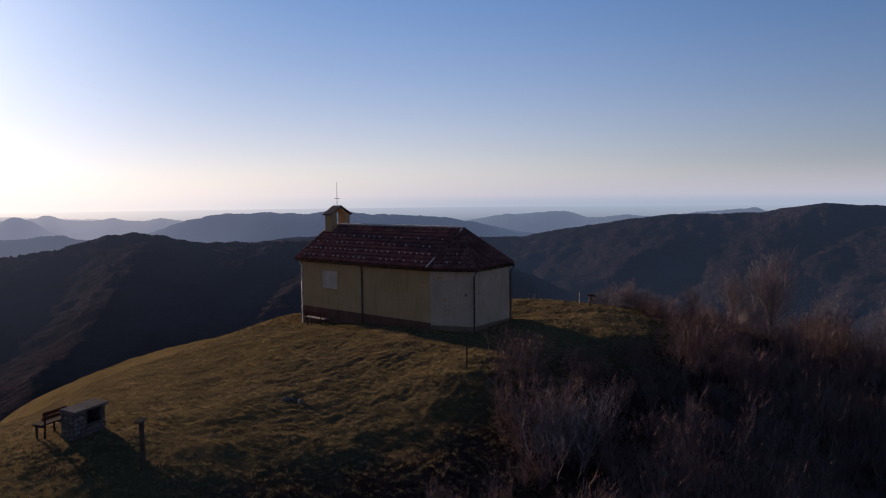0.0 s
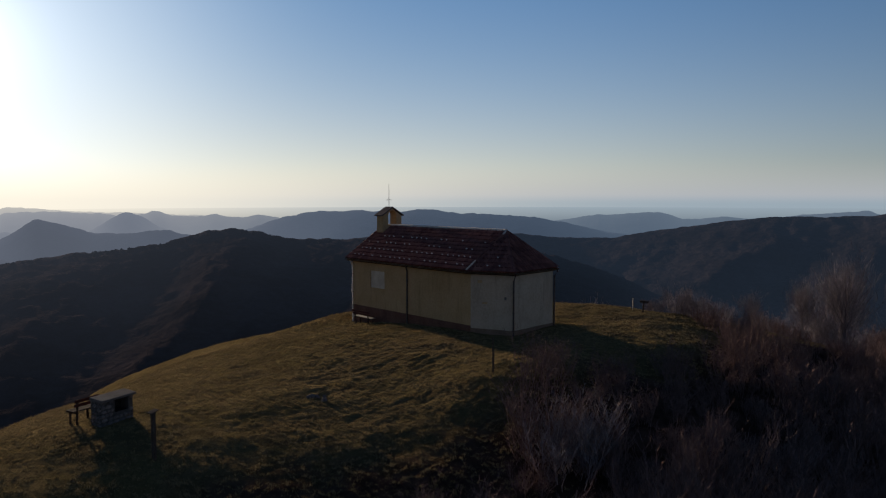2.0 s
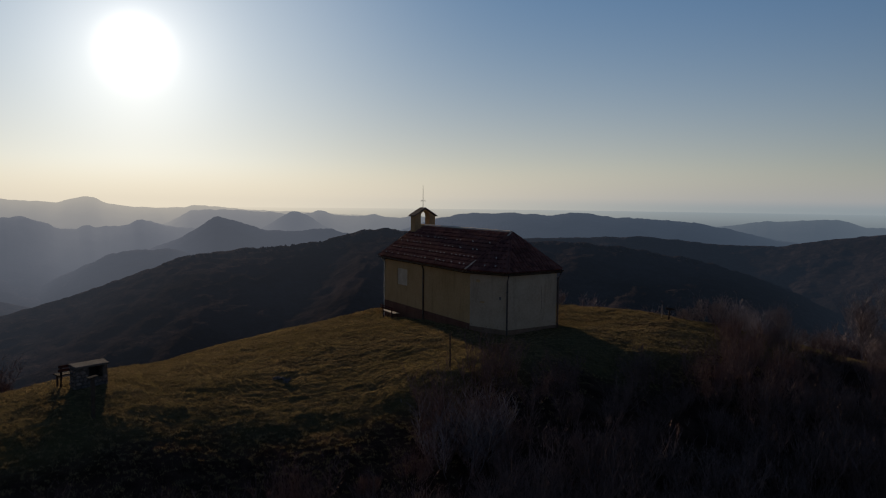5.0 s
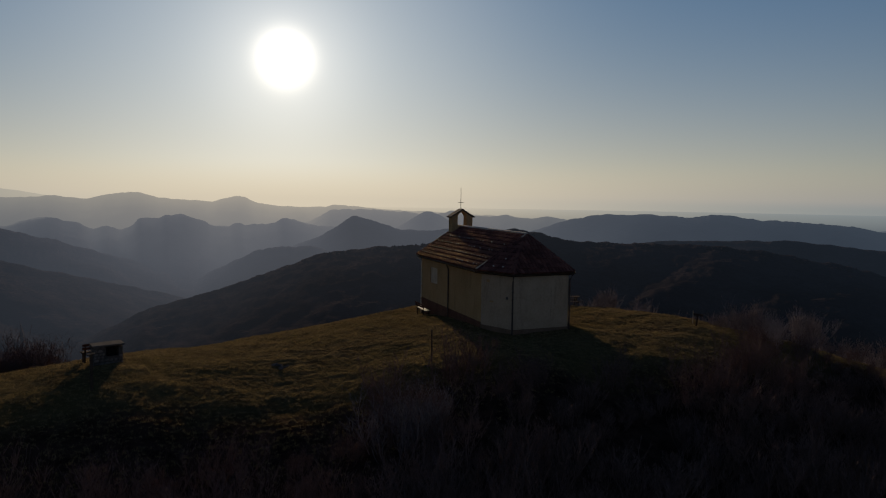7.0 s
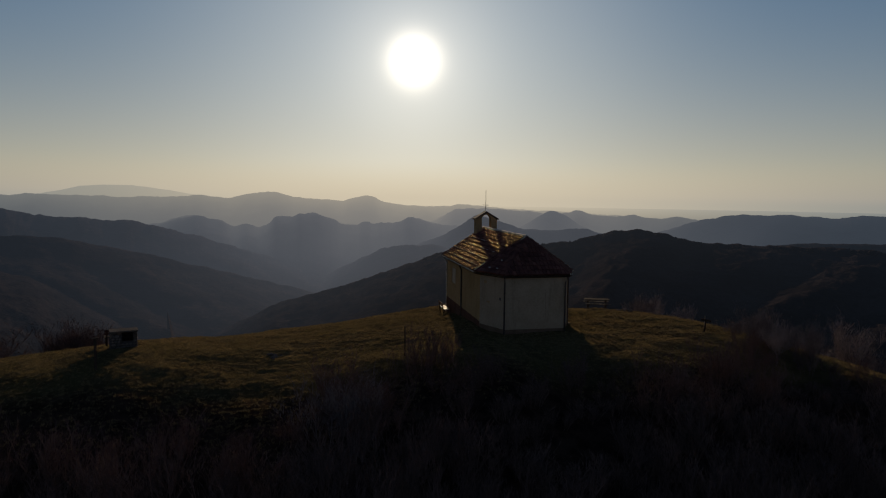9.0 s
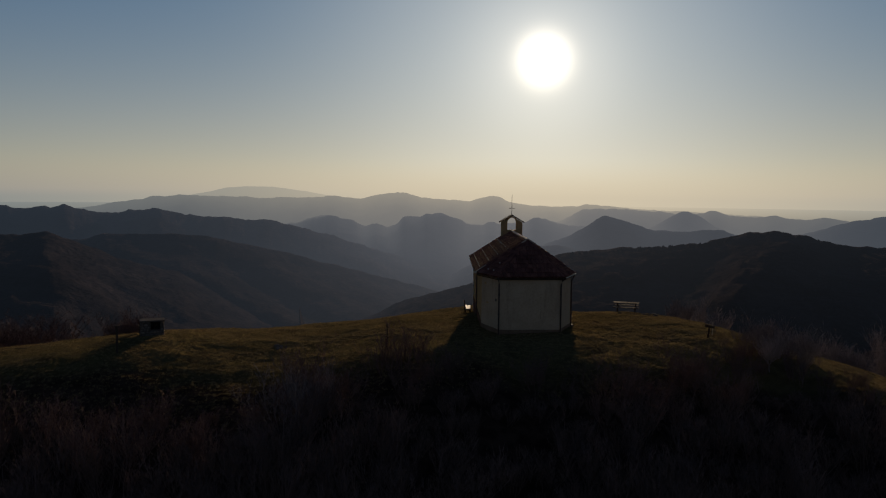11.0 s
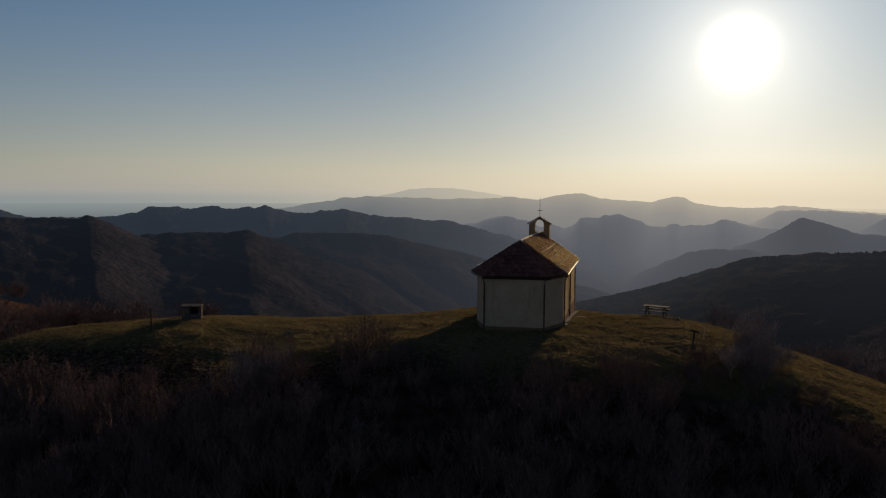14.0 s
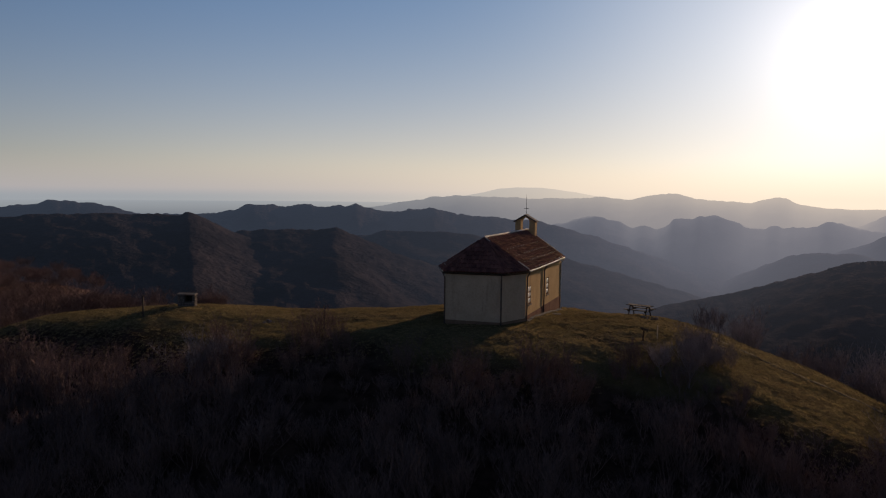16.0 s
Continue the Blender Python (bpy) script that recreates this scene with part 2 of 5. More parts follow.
ZINC = surface("zinc", (0.38, 0.32, 0.26), (0.55, 0.48, 0.4), 4.0, 40.0, 0.6, 0.05, metal=0.15)
PALE_METAL = surface("pale_metal", (0.5, 0.45, 0.4), (0.7, 0.64, 0.57), 4.0, 40.0, 0.5, 0.05)
RED_WOOD = surface("red_brown_wood", (0.05, 0.02, 0.016), (0.09, 0.038, 0.03), 2.0, 26.0, 0.85, 0.1, vary=0.3)
SLATE = surface("dull_slate", (0.06, 0.045, 0.04), (0.13, 0.1, 0.085), 2.0, 20.0, 0.85, 0.4)
IRON = surface("dark_iron", (0.02, 0.018, 0.017), (0.05, 0.042, 0.036), 6.0, 50.0, 0.6, 0.1, metal=0.5)
WOOD = surface("weathered_wood", (0.045, 0.032, 0.024), (0.095, 0.07, 0.053), 2.0, 26.0, 0.85, 0.1, vary=0.3)
PALE_WOOD = surface("pale_wood", (0.15, 0.12, 0.09), (0.25, 0.205, 0.16), 2.0, 26.0, 0.7, 0.12, vary=0.3)
DARK_WOOD = surface("dark_wood", (0.03, 0.02, 0.015), (0.06, 0.041, 0.03), 2.0, 26.0, 0.85, 0.1, vary=0.3)
STONE = surface("field_stone", (0.065, 0.052, 0.045), (0.165, 0.137, 0.118), 2.5, 22.0, 0.9, 0.5, vary=0.6)
MORTAR = surface("mortar", (0.05, 0.042, 0.035), (0.09, 0.076, 0.064), 3.0, 40.0, 0.95, 0.4)
CONCRETE = surface("concrete", (0.085, 0.07, 0.059), (0.14, 0.118, 0.1), 1.5, 30.0, 0.85, 0.08)
SOOT = surface("sooty_stone", (0.012, 0.011, 0.01), (0.035, 0.03, 0.027), 3.0, 20.0, 0.95, 0.3)
EARTH = surface("trodden_earth", (0.03, 0.021, 0.013), (0.055, 0.039, 0.025), 1.2, 18.0, 0.95, 0.12)
BARK = surface("bare_twigs", (0.118, 0.093, 0.089), (0.222, 0.178, 0.168), 0.35, 6.0, 0.8, 0, vary=0.5)
PALE_BARK = surface("pale_twigs", (0.163, 0.131, 0.124), (0.3, 0.246, 0.23), 0.35, 6.0, 0.8, 0, vary=0.5)
# bark toned down, with the shade of backlit shrubs put into its colour
SHADED_BARK = surface("shaded_twigs", (0.088, 0.056, 0.048), (0.168, 0.108, 0.092), 0.35, 6.0, 0.85, 0, vary=0.5)


def glass_surface():
    """Thick cast glass, pale and a little dusty."""
    material = bpy.data.materials.new("window_glass")
    material.use_nodes = True
    n = Nodes(material.node_tree)
    place = n.tree.nodes.new("ShaderNodeTexCoord").outputs["Object"]
    shader = n.add("ShaderNodeBsdfPrincipled", Metallic=0.0)
    n.set(shader.inputs["Base Color"], n.mix(n.noise(place, 9.0), (0.25, 0.25, 0.22), (0.4, 0.38, 0.33)))
    n.set(shader.inputs["Roughness"], n.math("ADD", n.math("MULTIPLY", n.noise(place, 25.0), 0.12), 0.46))
    shader.inputs["Specular IOR Level"].default_value = 0.5
    n.set(n.tree.nodes.new("ShaderNodeOutputMaterial").inputs[0], shader.outputs[0])
    return material


GLASS = glass_surface()


# ---- mesh helpers ----
def box(bm, x0, x1, y0, y1, z0, z1, m=None, bevel=0.0):
    made = bmesh.ops.create_cube(bm, size=1.0, matrix=Matrix.LocRotScale(((x0 + x1) / 2, (y0 + y1) / 2, (z0 + z1) / 2), None, (x1 - x0, y1 - y0, z1 - z0)))
    if bevel:
        edges = list({e for v in made["verts"] for e in v.link_edges})
        made = bmesh.ops.bevel(bm, geom=edges, offset=bevel, segments=1, affect="EDGES")
    if m is not None:
        bmesh.ops.transform(bm, matrix=m, verts=list({v for v in made["verts"]}))
    return bm


def prism(bm, outline, lift):
    """A solid from a flat outline of points and the vector that lifts it."""
    low = [bm.verts.new(p) for p in outline]
    high = [bm.verts.new(Vector(p) + Vector(lift)) for p in outline]
    bm.faces.new(low[::-1])
    bm.faces.new(high)
    for i in range(len(low)):
        j = (i + 1) % len(low)
        bm.faces.new((low[i], low[j], high[j], high[i]))
    return bm


def lattice(bm, xs, ys, zs, filled, m=None):
    """One closed skin round the filled cells of a grid of boxes."""
    corner = {}

    def at(i, j, k):
        if (i, j, k) not in corner:
            p = Vector((xs[i], ys[j], zs[k]))
            corner[i, j, k] = bm.verts.new(m @ p if m is not None else p)
        return corner[i, j, k]

    size = (len(xs) - 1, len(ys) - 1, len(zs) - 1)

    def full(i, j, k):
        return 0 <= i < size[0] and 0 <= j < size[1] and 0 <= k < size[2] and filled(i, j, k)

    for i, j, k in itertools.product(*map(range, size)):
        if not full(i, j, k):
            continue
        for axis, (u, v) in enumerate(((1, 2), (2, 0), (0, 1))):
            for step in (-1, 1):
                cell = [i, j, k]
                cell[axis] += step
                if full(*cell):
                    continue
                base = [i, j, k]
                base[axis] += step > 0
                quad = []
                for du, dv in ((0, 0), (1, 0), (1, 1), (0, 1)):
                    c = list(base)
                    c[u] += du
                    c[v] += dv
                    quad.append(at(*c))
                bm.faces.new(quad if step > 0 else quad[::-1])
    return bm


def tube(bm, points, radius, sides=8, end=None):
    """A round bar along points, its radius running to end."""
    rings, points = [], [Vector(p) for p in points]
    for i, p in enumerate(points):
        along = (points[min(i + 1, len(points) - 1)] - points[max(i - 1, 0)]).normalized()
        side = along.orthogonal().normalized() if abs(along.z) > 0.99 else along.cross(Vector((0, 0, 1))).normalized()
        up = side.cross(along)
        r = radius if end is None else radius + (end - radius) * i / (len(points) - 1)
        rings.append([bm.verts.new(p + r * (math.cos(2 * math.pi * k / sides) * side + math.sin(2 * math.pi * k / sides) * up)) for k in range(sides)])
    for a, b in zip(rings, rings[1:]):
        for k in range(sides):
            bm.faces.new((a[k], a[(k + 1) % sides], b[(k + 1) % sides], b[k]))
    bm.faces.new(rings[0][::-1])
    bm.faces.new(rings[-1])
    return bm


def mesh_of(name, bm, material, smooth=False):
    bmesh.ops.recalc_face_normals(bm, faces=bm.faces)
    data = bpy.data.meshes.new(name)
    bm.to_mesh(data)
    bm.free()
    data.materials.append(material)
    if smooth:
        data.polygons.foreach_set("use_smooth", [True] * len(data.polygons))
    return data


def part(name, bm, material, parent, label="", smooth=False, m=None):
    """One mesh object under a thing or under a part."""
    ob = new(name, mesh_of(name, bm, material, smooth))
    ob.parent = parent
    if m is not None:
        ob.matrix_basis = m
    return tagged(ob, label)


def thing(name, m, label, category, group="", kind=""):
    ob = new(name)
    ob.empty_display_size = 0.2
    ob.matrix_basis = m
    return tagged(ob, label, category, group, kind)


def raw(name, verts, faces, material, smooth=False):
    data = bpy.data.meshes.new(name)
    data.from_pydata(verts, [], faces)
    data.materials.append(material)
    if smooth:
        data.polygons.foreach_set("use_smooth", [True] * len(data.polygons))
    return new(name, data)


# ---- the hill ----
def along(x, knots):
    """Smooth interpolation between knots (place, value)."""
    xs = [k[0] for k in knots]
    if x <= xs[0]:
        return knots[0][1]
    for (a, va), (b, vb) in zip(knots, knots[1:]):
        if x <= b:
            f = (x - a) / (b - a)
            return va + (vb - va) * f * f * (3 - 2 * f) if SMOOTH_KNOTS else va + (vb - va) * f
    return knots[-1][1]


SMOOTH_KNOTS = False
CREST = [(-90, -22), (-60, -12), (-42, -4.2), (-34, -1.5), (-27, -0.8), (-23.2, -0.42), (-19.5, -0.8), (-15, -1.1), (-9, -0.75), (-2, -0.25), (2, -0.27), (6, -0.4), (11, -0.38), (14, -0.75), (16, -1.35), (18, -1.9), (21, -2.7), (24, -3.6), (28, -5.4), (35, -8.5), (50, -14), (90, -30)]
CREST_Y = [(-40, -4), (-27, -3), (-15, 0), (-5, 2), (4, 2), (12, 2), (20, 2), (40, -4)]
SOUTH = [(-30, 0.018), (-24, 0.0165), (-15, 0.0068), (-8, 0.0058), (-2, 0.0068), (2, 0.0072), (9, 0.0052), (15, 0.008), (22, 0.012)]
NORTH_Y = [(-32, -2.0), (-26, -1.2), (-23.5, -0.5), (-19, -3.4), (-15, -5.0), (-10, -5.6), (-5, -3.8), (-2, -1.2), (0, -0.4), (4, -1.6), (8, -0.8), (11, 1.6), (13.5, 0.8), (16, -2.2), (20, -4), (30, -6)]


def rounded(d, k, cap):
    """Quadratic fall that goes over into a straight slope."""
    d = max(d, 0.0)
    turn = cap / (2 * k)
    return k * d * d if d < turn else k * turn * turn + cap * (d - turn)


def soft_along(x, knots, width=1.5):
    return (along(x - width, knots) + 2 * along(x, knots) + along(x + width, knots)) / 4


def hill(x, y):
    z = soft_along(x, CREST) - rounded(y - soft_along(x, CREST_Y), soft_along(x, SOUTH), 0.5)
    z -= rounded(soft_along(x, NORTH_Y) - y, 0.018, 0.52)
    # the turf west of the chapel tilts gently to the north
    west = min(1.0, max(0.0, (x + 22.5) / 3)) * min(1.0, max(0.0, (-5 - x) / 4))
    z -= 0.06 * min(max(-y, 0.0), 7.0) * west
    # a low swell at the turf's edge, where the marker pole stands
    z += 0.52 * math.exp(-(x + 8.2) ** 2 / 16 - (y + 5.4) ** 2 / 12)
    # a scrubby spur that runs off to the west
    along_spur = ((x + 45) * -0.787 + y * 0.617)
    off = abs((x + 45) * 0.617 + y * 0.787)
    spur = -6.6 - 0.035 * max(along_spur, 0) - 0.4 * max(0.0, -along_spur) - rounded(off, 0.012, 0.5)
    z = max(z, spur) + 1.2 * math.exp(-abs(z - spur) / 1.5) if along_spur > -20 else z
    # a low terrace before the chapel's front
    z += 0.65 * math.exp(-(x + 1) ** 2 / 24 - (y - 16.6) ** 2 / 6)
    z = -190 * (1 - math.exp(z / 190)) if z < 0 else z
    near = max(0.0, 1 - math.hypot(x, y) / 160)
    p = Vector((x, y, 0))
    z += near * (0.14 * noise.noise(p * 0.22) + 0.09 * noise.noise(p * 0.6 + Vector((5, 1, 0))))
    return z




def ground_height(x, y):
    """The turf, with its tussocks; smooth right beside the chapel's walls."""
    z = hill(x, y)
    p = Vector((x, y, 0))
    r = math.hypot(x, y - 4)
    if r < 60:
        f = (1 - r / 60) * min(1.0, 0.35 + max(0.0, abs(x) - 3.0, -y, y - 14.0) / 3)
        steps = noise.noise(Vector((x * 0.55 + 0.5 * noise.noise(p * 0.5), y * 1.5, 3.0)))
        z += f * (0.03 * noise.noise(p * 0.9) + 0.06 * (0.35 - abs(steps)) + 0.045 * noise.noise(Vector((x * 1.7, y * 3.0, 7.0))) + 0.045 * noise.noise(p * 3.3))
    return z


def valley(r):
    """Height of the valley floor, by the distance from the hill."""
    return along(r, VALLEY) - 75 * min(1.0, max(0.0, (r - 150) / 250)) * min(1.0, max(0.0, (3000 - r) / 1000))


VALLEY = [(0, -60), (600, -150), (1100, -190), (1900, -185), (3200, -120), (4100, -72), (4720, -57)]


def build_ground():
    azimuths, radii, r = 900, [0.0], 0.22
    while r < 4720:
        radii.append(r)
        r += 0.22 if r < 31 else 0.22 + (r - 31) * 0.075
    verts, faces = [(0, 4, ground_height(0, 4))], []
    for r in radii[1:]:
        for k in range(azimuths):
            a = 2 * math.pi * k / azimuths
            x, y = r * math.sin(a), 4 + r * math.cos(a)
            if r < 120:
                z = ground_height(x, y)
            else:
                f = min(1.0, (r - 120) / 500)
                far = valley(r)
                z = hill(x, y) * (1 - f) + far * f + f * 14 * noise.noise(Vector((x, y, 0)) * 0.004)
                if r > 3000:
                    z = far
            verts.append((x, y, z))
    for k in range(azimuths):
        faces.append((0, 1 + (k + 1) % azimuths, 1 + k))
    for i in range(len(radii) - 2):
        a, b = 1 + i * azimuths, 1 + (i + 1) * azimuths
        for k in range(azimuths):
            l = (k + 1) % azimuths
            faces.append((a + k, a + l, b + l, b + k))
    ground = raw("ground", verts, faces, TURF, True)
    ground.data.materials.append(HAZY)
    # past 130 m the ground carries the same emissive haze
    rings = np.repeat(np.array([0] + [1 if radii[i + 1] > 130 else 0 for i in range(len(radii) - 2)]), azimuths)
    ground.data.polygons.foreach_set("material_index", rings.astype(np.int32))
    tagged(ground, "grassy hill top with brown scrub slopes falling into hazy valleys", "ground", kind="structure")


build_ground()


# ---- the ridges of the distance ----
def ridge(name, label, distance, crest, front, spur, tree, seed, slant=0.0, crag=0.0, back=0.35):
    """A wooded ridge: its crest over (azimuth, elevation) knots in degrees as seen from the hill, falling with slanting spurs to the valley."""
    start, stop = crest[0][0], crest[-1][0]
    near = distance < 1500
    count = int((stop - start) / (0.15 if near else 0.09))
    depth = 110 if near else 36
    verts, faces = [], []
    for i in range(count + 1):
        az = start + (stop - start) * i / count
        el = (along(az - 0.14, crest) + 2 * along(az, crest) + along(az + 0.14, crest)) / 4
        el += crag * (0.6 * noise.noise(Vector((az * 1.3, seed, 0.5))) + 0.4 * noise.noise(Vector((az * 3.1, seed, 2.5))))
        a = radians(az)
        fade = min(1.0, (az - start) / 2.0, (stop - az) / 2.0)
        for j in range(depth + 1):
            u = j / depth * (front + back) - front  # below 0: this side of the crest
            r = distance * (1 + u)
            x, y = r * math.sin(a), r * math.cos(a)
            p = Vector((x, y, seed * 37.0))
            low = valley(distance * (1 - front)) - 12 if u < 0 else valley(r) - 30
            top = low + (8 + distance * math.tan(radians(el)) - low) * fade * (2 - fade)
            side = min(1.0, -u / front if u < 0 else u / back)
            shape = 1 - side ** (1.0 if u < 0 else 1.15)
            # spurs run down the slope aslant; smaller ribs cross them
            q = distance * (a - slant * u) + 30 * noise.noise(p * (3.0 / distance))
            rib = Vector((q * 6.0 / distance, u * 0.9, seed * 7.0))
            relief = 1.7 * (0.27 - math.sqrt(noise.noise(rib) ** 2 + 0.025)) + 0.35 * (0.2 - abs(noise.noise(rib * 2.1 + Vector((4, 0, 2))))) + 0.28 * (0.2 - abs(noise.noise(p * (9.0 / distance)))) + 0.1 * (0.2 - abs(noise.noise(p * (22.0 / distance))))
            z = low + (top - low) * shape + relief * spur * math.sin(math.pi * side) ** 0.8
            z += tree * 1.3 * noise.noise(p * (55.0 / distance)) + tree * 0.5 * noise.noise(p * (190.0 / distance))
            verts.append((x, y, min(z, top + tree)))
    for i in range(count):
        for j in range(depth):
            a, b = i * (depth + 1) + j, (i + 1) * (depth + 1) + j
            faces.append((a, b, b + 1, a + 1))
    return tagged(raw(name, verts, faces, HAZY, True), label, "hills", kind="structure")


NEAR_CREST = [(-12, -13), (-4, -9.0), (2.3, -7.3), (7, -5.65), (9.5, -4.75), (14, -4.25), (17, -4.0), (20.6, -3.6), (23, -2.8), (25.1, -2.62), (27, -2.8), (29, -3.35), (31, -3.55), (36, -3.55), (41, -3.5), (45.4, -4.0), (50.5, -4.75), (53.3, -5.5), (56.6, -6.6), (60, -8.2), (66, -12)]
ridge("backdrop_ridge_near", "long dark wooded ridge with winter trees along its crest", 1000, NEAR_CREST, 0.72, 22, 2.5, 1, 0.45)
ridge("backdrop_ridge_east", "broad dark mountain with wooded slopes and pale clearings", 1350,
      [(24, -5.5), (33, -3.75), (36.5, -3.25), (40, -3.1), (46, -2.9), (51, -3.35), (55.5, -3.35), (59.3, -2.7), (63, -2.1), (67.5, -1.6), (73, -1.5), (76.4, -0.97), (77.8, -0.77), (80, -0.95), (90, -1.6), (110, -3)], 0.56, 34, 2.0, 2, 0.35)
ridge("backdrop_hill_west", "dark bare-wooded hill with a long falling shoulder", 1100,
      [(-85, -4), (-60, -2.6), (-51, -1.9), (-46.7, -1.8), (-44.7, -1.95), (-43.3, -1.9), (-41.8, -2.02), (-41.4, -1.76), (-40.7, -1.95), (-40, -2.25), (-39, -2.8), (-37.5, -3.5), (-35, -4.4), (-32, -5.4), (-28, -7.0), (-24, -9), (-19, -11.5)], 0.68, 15, 2.0, 3, -0.9)
ridge("backdrop_spur_west", "dark wooded spur with brown lit ribs", 1150,
      [(-46, -5), (-41, -4.0), (-39, -3.6), (-37.2, -3.25), (-35.2, -3.15), (-31.5, -3.2), (-30, -2.99), (-29.3, -3.2), (-28.5, -3.6), (-27.2, -4.15), (-25, -5.1), (-22.7, -5.8), (-20.9, -6.3), (-19.7, -6.95), (-17.7, -7.7), (-15.3, -8.7), (-13, -9.7), (-8, -12)], 0.68, 16, 2.0, 13, -1.0)
ridge("backdrop_ridge_west", "dark wooded hills with rounded spurs in winter", 1450,
      [(-36, -5.2), (-32, -4.4), (-29.6, -3.8), (-27.9, -3.6), (-27, -3.55), (-25.9, -3.17), (-24.8, -3.2), (-22.6, -3.3), (-20.8, -3.28), (-18, -3.6), (-16.2, -4.1), (-13.4, -4.6), (-10.6, -5.4), (-7.5, -6.2), (-1.9, -7.6), (5, -10)], 0.58, 19, 2.0, 16, -0.7)
ridge("backdrop_ridge_southwest", "hazy blue ridge beyond the valley", 2000,
      [(-75, -2), (-55, -1.4), (-51, -1.06), (-50, -0.8), (-47.6, -1.07), (-44, -1.9), (-39, -1.86), (-37.5, -1.62), (-36.8, -1.25), (-36.3, -1.15), (-34.7, -1.17), (-34.1, -1.26), (-33.3, -1.13), (-31.7, -1.17), (-31, -1.3), (-30, -1.34), (-29.4, -1.23), (-28.9, -1.34), (-28.4, -1.1), (-28.1, -1.03), (-27.3, -1.43), (-25.1, -1.71), (-23.8, -1.51), (-21.8, -1.38), (-20, -1.86), (-18, -2.02), (-17.3, -1.92), (-16.4, -2.05), (-15.1, -2.25), (-14.1, -2.1), (-13.2, -2.35), (-12, -2.7), (-8, -3.8), (-3, -5.4), (2, -7), (9, -10)], 0.42, 60, 4.0, 4, -0.4, 0.06)
ridge("backdrop_ridge_south", "hazy row of craggy wooded peaks", 2650,
      [(-22, -3.4), (-16, -2.9), (-11.9, -2.57), (-11.2, -2.45), (-10.7, -2.21), (-9.5, -1.97), (-8.9, -1.91), (-8.4, -1.97), (-7.4, -2.24), (-6.4, -2.72), (-5.4, -2.43), (-4.5, -2.68), (-3.8, -2.45), (-3.35, -1.9), (-1.9, -1.93), (-1.5, -1.7), (-0.2, -1.68), (0.8, -1.93), (1.7, -2.41), (3.1, -2.44), (3.8, -2.17), (4.4, -2.39), (5.9, -2.25), (6.6, -2.17), (7.05, -1.8), (7.7, -1.98), (9, -2.39), (11, -2.5), (14, -2.8), (19, -3.3), (24, -4.0)], 0.45, 60, 4.0, 5, 0.2, 0.1)
ridge("backdrop_spur_south", "hazy wooded spur below the craggy peaks", 1900,
      [(-2, -8), (1.9, -5.9), (3.6, -5.05), (4.9, -4.4), (6.3, -4.1), (7.4, -4.0), (9, -4.05), (11, -4.5), (15, -5.5)], 0.4, 30, 3.5, 17, 0.2)
ridge("backdrop_ridge_cone", "pointed cone-shaped hill with a long hazy shoulder", 2150,
      [(0, -6.5), (4, -5.2), (7, -4.4), (9.7, -3.45), (10.4, -2.95), (11.3, -2.4), (12.3, -1.75), (12.6, -1.62), (13, -1.72), (13.8, -1.92), (14.4, -2.05), (15.6, -2.48), (16.1, -2.66), (18.1, -2.78), (19.5, -2.7), (20.5, -2.52), (21.3, -2.57), (22.1, -2.8), (24, -3.3), (28, -4.0), (33, -5.0)], 0.4, 46, 3.5, 14, 0.3, 0.04)
ridge("backdrop_hill_far", "far hazy cone-shaped hill", 2700,
      [(14, -3.4), (16.2, -2.4), (16.8, -2.1), (17.4, -1.7), (17.9, -1.38), (18.4, -1.2), (18.9, -1.27), (19.9, -1.82), (20.6, -2.3), (23, -3.2)], 0.2, 24, 3.5, 18, 0.2)
ridge("backdrop_ridge_far_cones", "far hazy hills with two small cones", 2980,
      [(5, -2.9), (8, -2.6), (9.3, -2.1), (10, -1.67), (10.7, -1.2), (11.2, -1.15), (12.4, -1.1), (13.5, -1.12), (15.6, -1.22), (16.1, -1.31), (16.5, -1.2), (18, -1.5), (19.7, -1.4), (20.3, -1.13), (20.9, -1.22), (21.6, -1.5), (23.4, -1.58), (24.6, -1.42), (26.7, -1.7), (27.9, -1.5), (29, -1.7), (35, -3.0)], 0.25, 26, 4.0, 15, 0.2, 0.05)
ridge("backdrop_ridge_southeast", "long blue ridge with a gently waved crest", 2550,
      [(22, -3.8), (26, -2.9), (28.3, -2.18), (29.6, -1.71), (30.9, -1.41), (32.2, -1.24), (34, -1.25), (35.7, -1.2), (38.1, -1.35), (40.3, -1.1), (42.2, -1.27), (43.8, -1.45), (45.2, -1.43), (47.4, -1.6), (49.2, -1.74), (51.8, -2.15), (55, -2.9), (62, -4)], 0.35, 48, 4.0, 6, 0.3, 0.04)
ridge("backdrop_ridge_far_east", "pale blue hills far off", 3050,
      [(44, -2.6), (49, -2.3), (51.8, -1.92), (53.6, -1.56), (54.4, -1.45), (55.5, -1.55), (57.8, -1.33), (59, -1.32), (59.9, -1.53), (60.7, -1.82), (63.6, -1.6), (65.3, -1.8), (69, -1.4), (72.9, -1.1), (73.8, -1.4), (80, -1.7), (95, -2)], 0.2, 24, 3.0, 7, 0.2, 0.05)
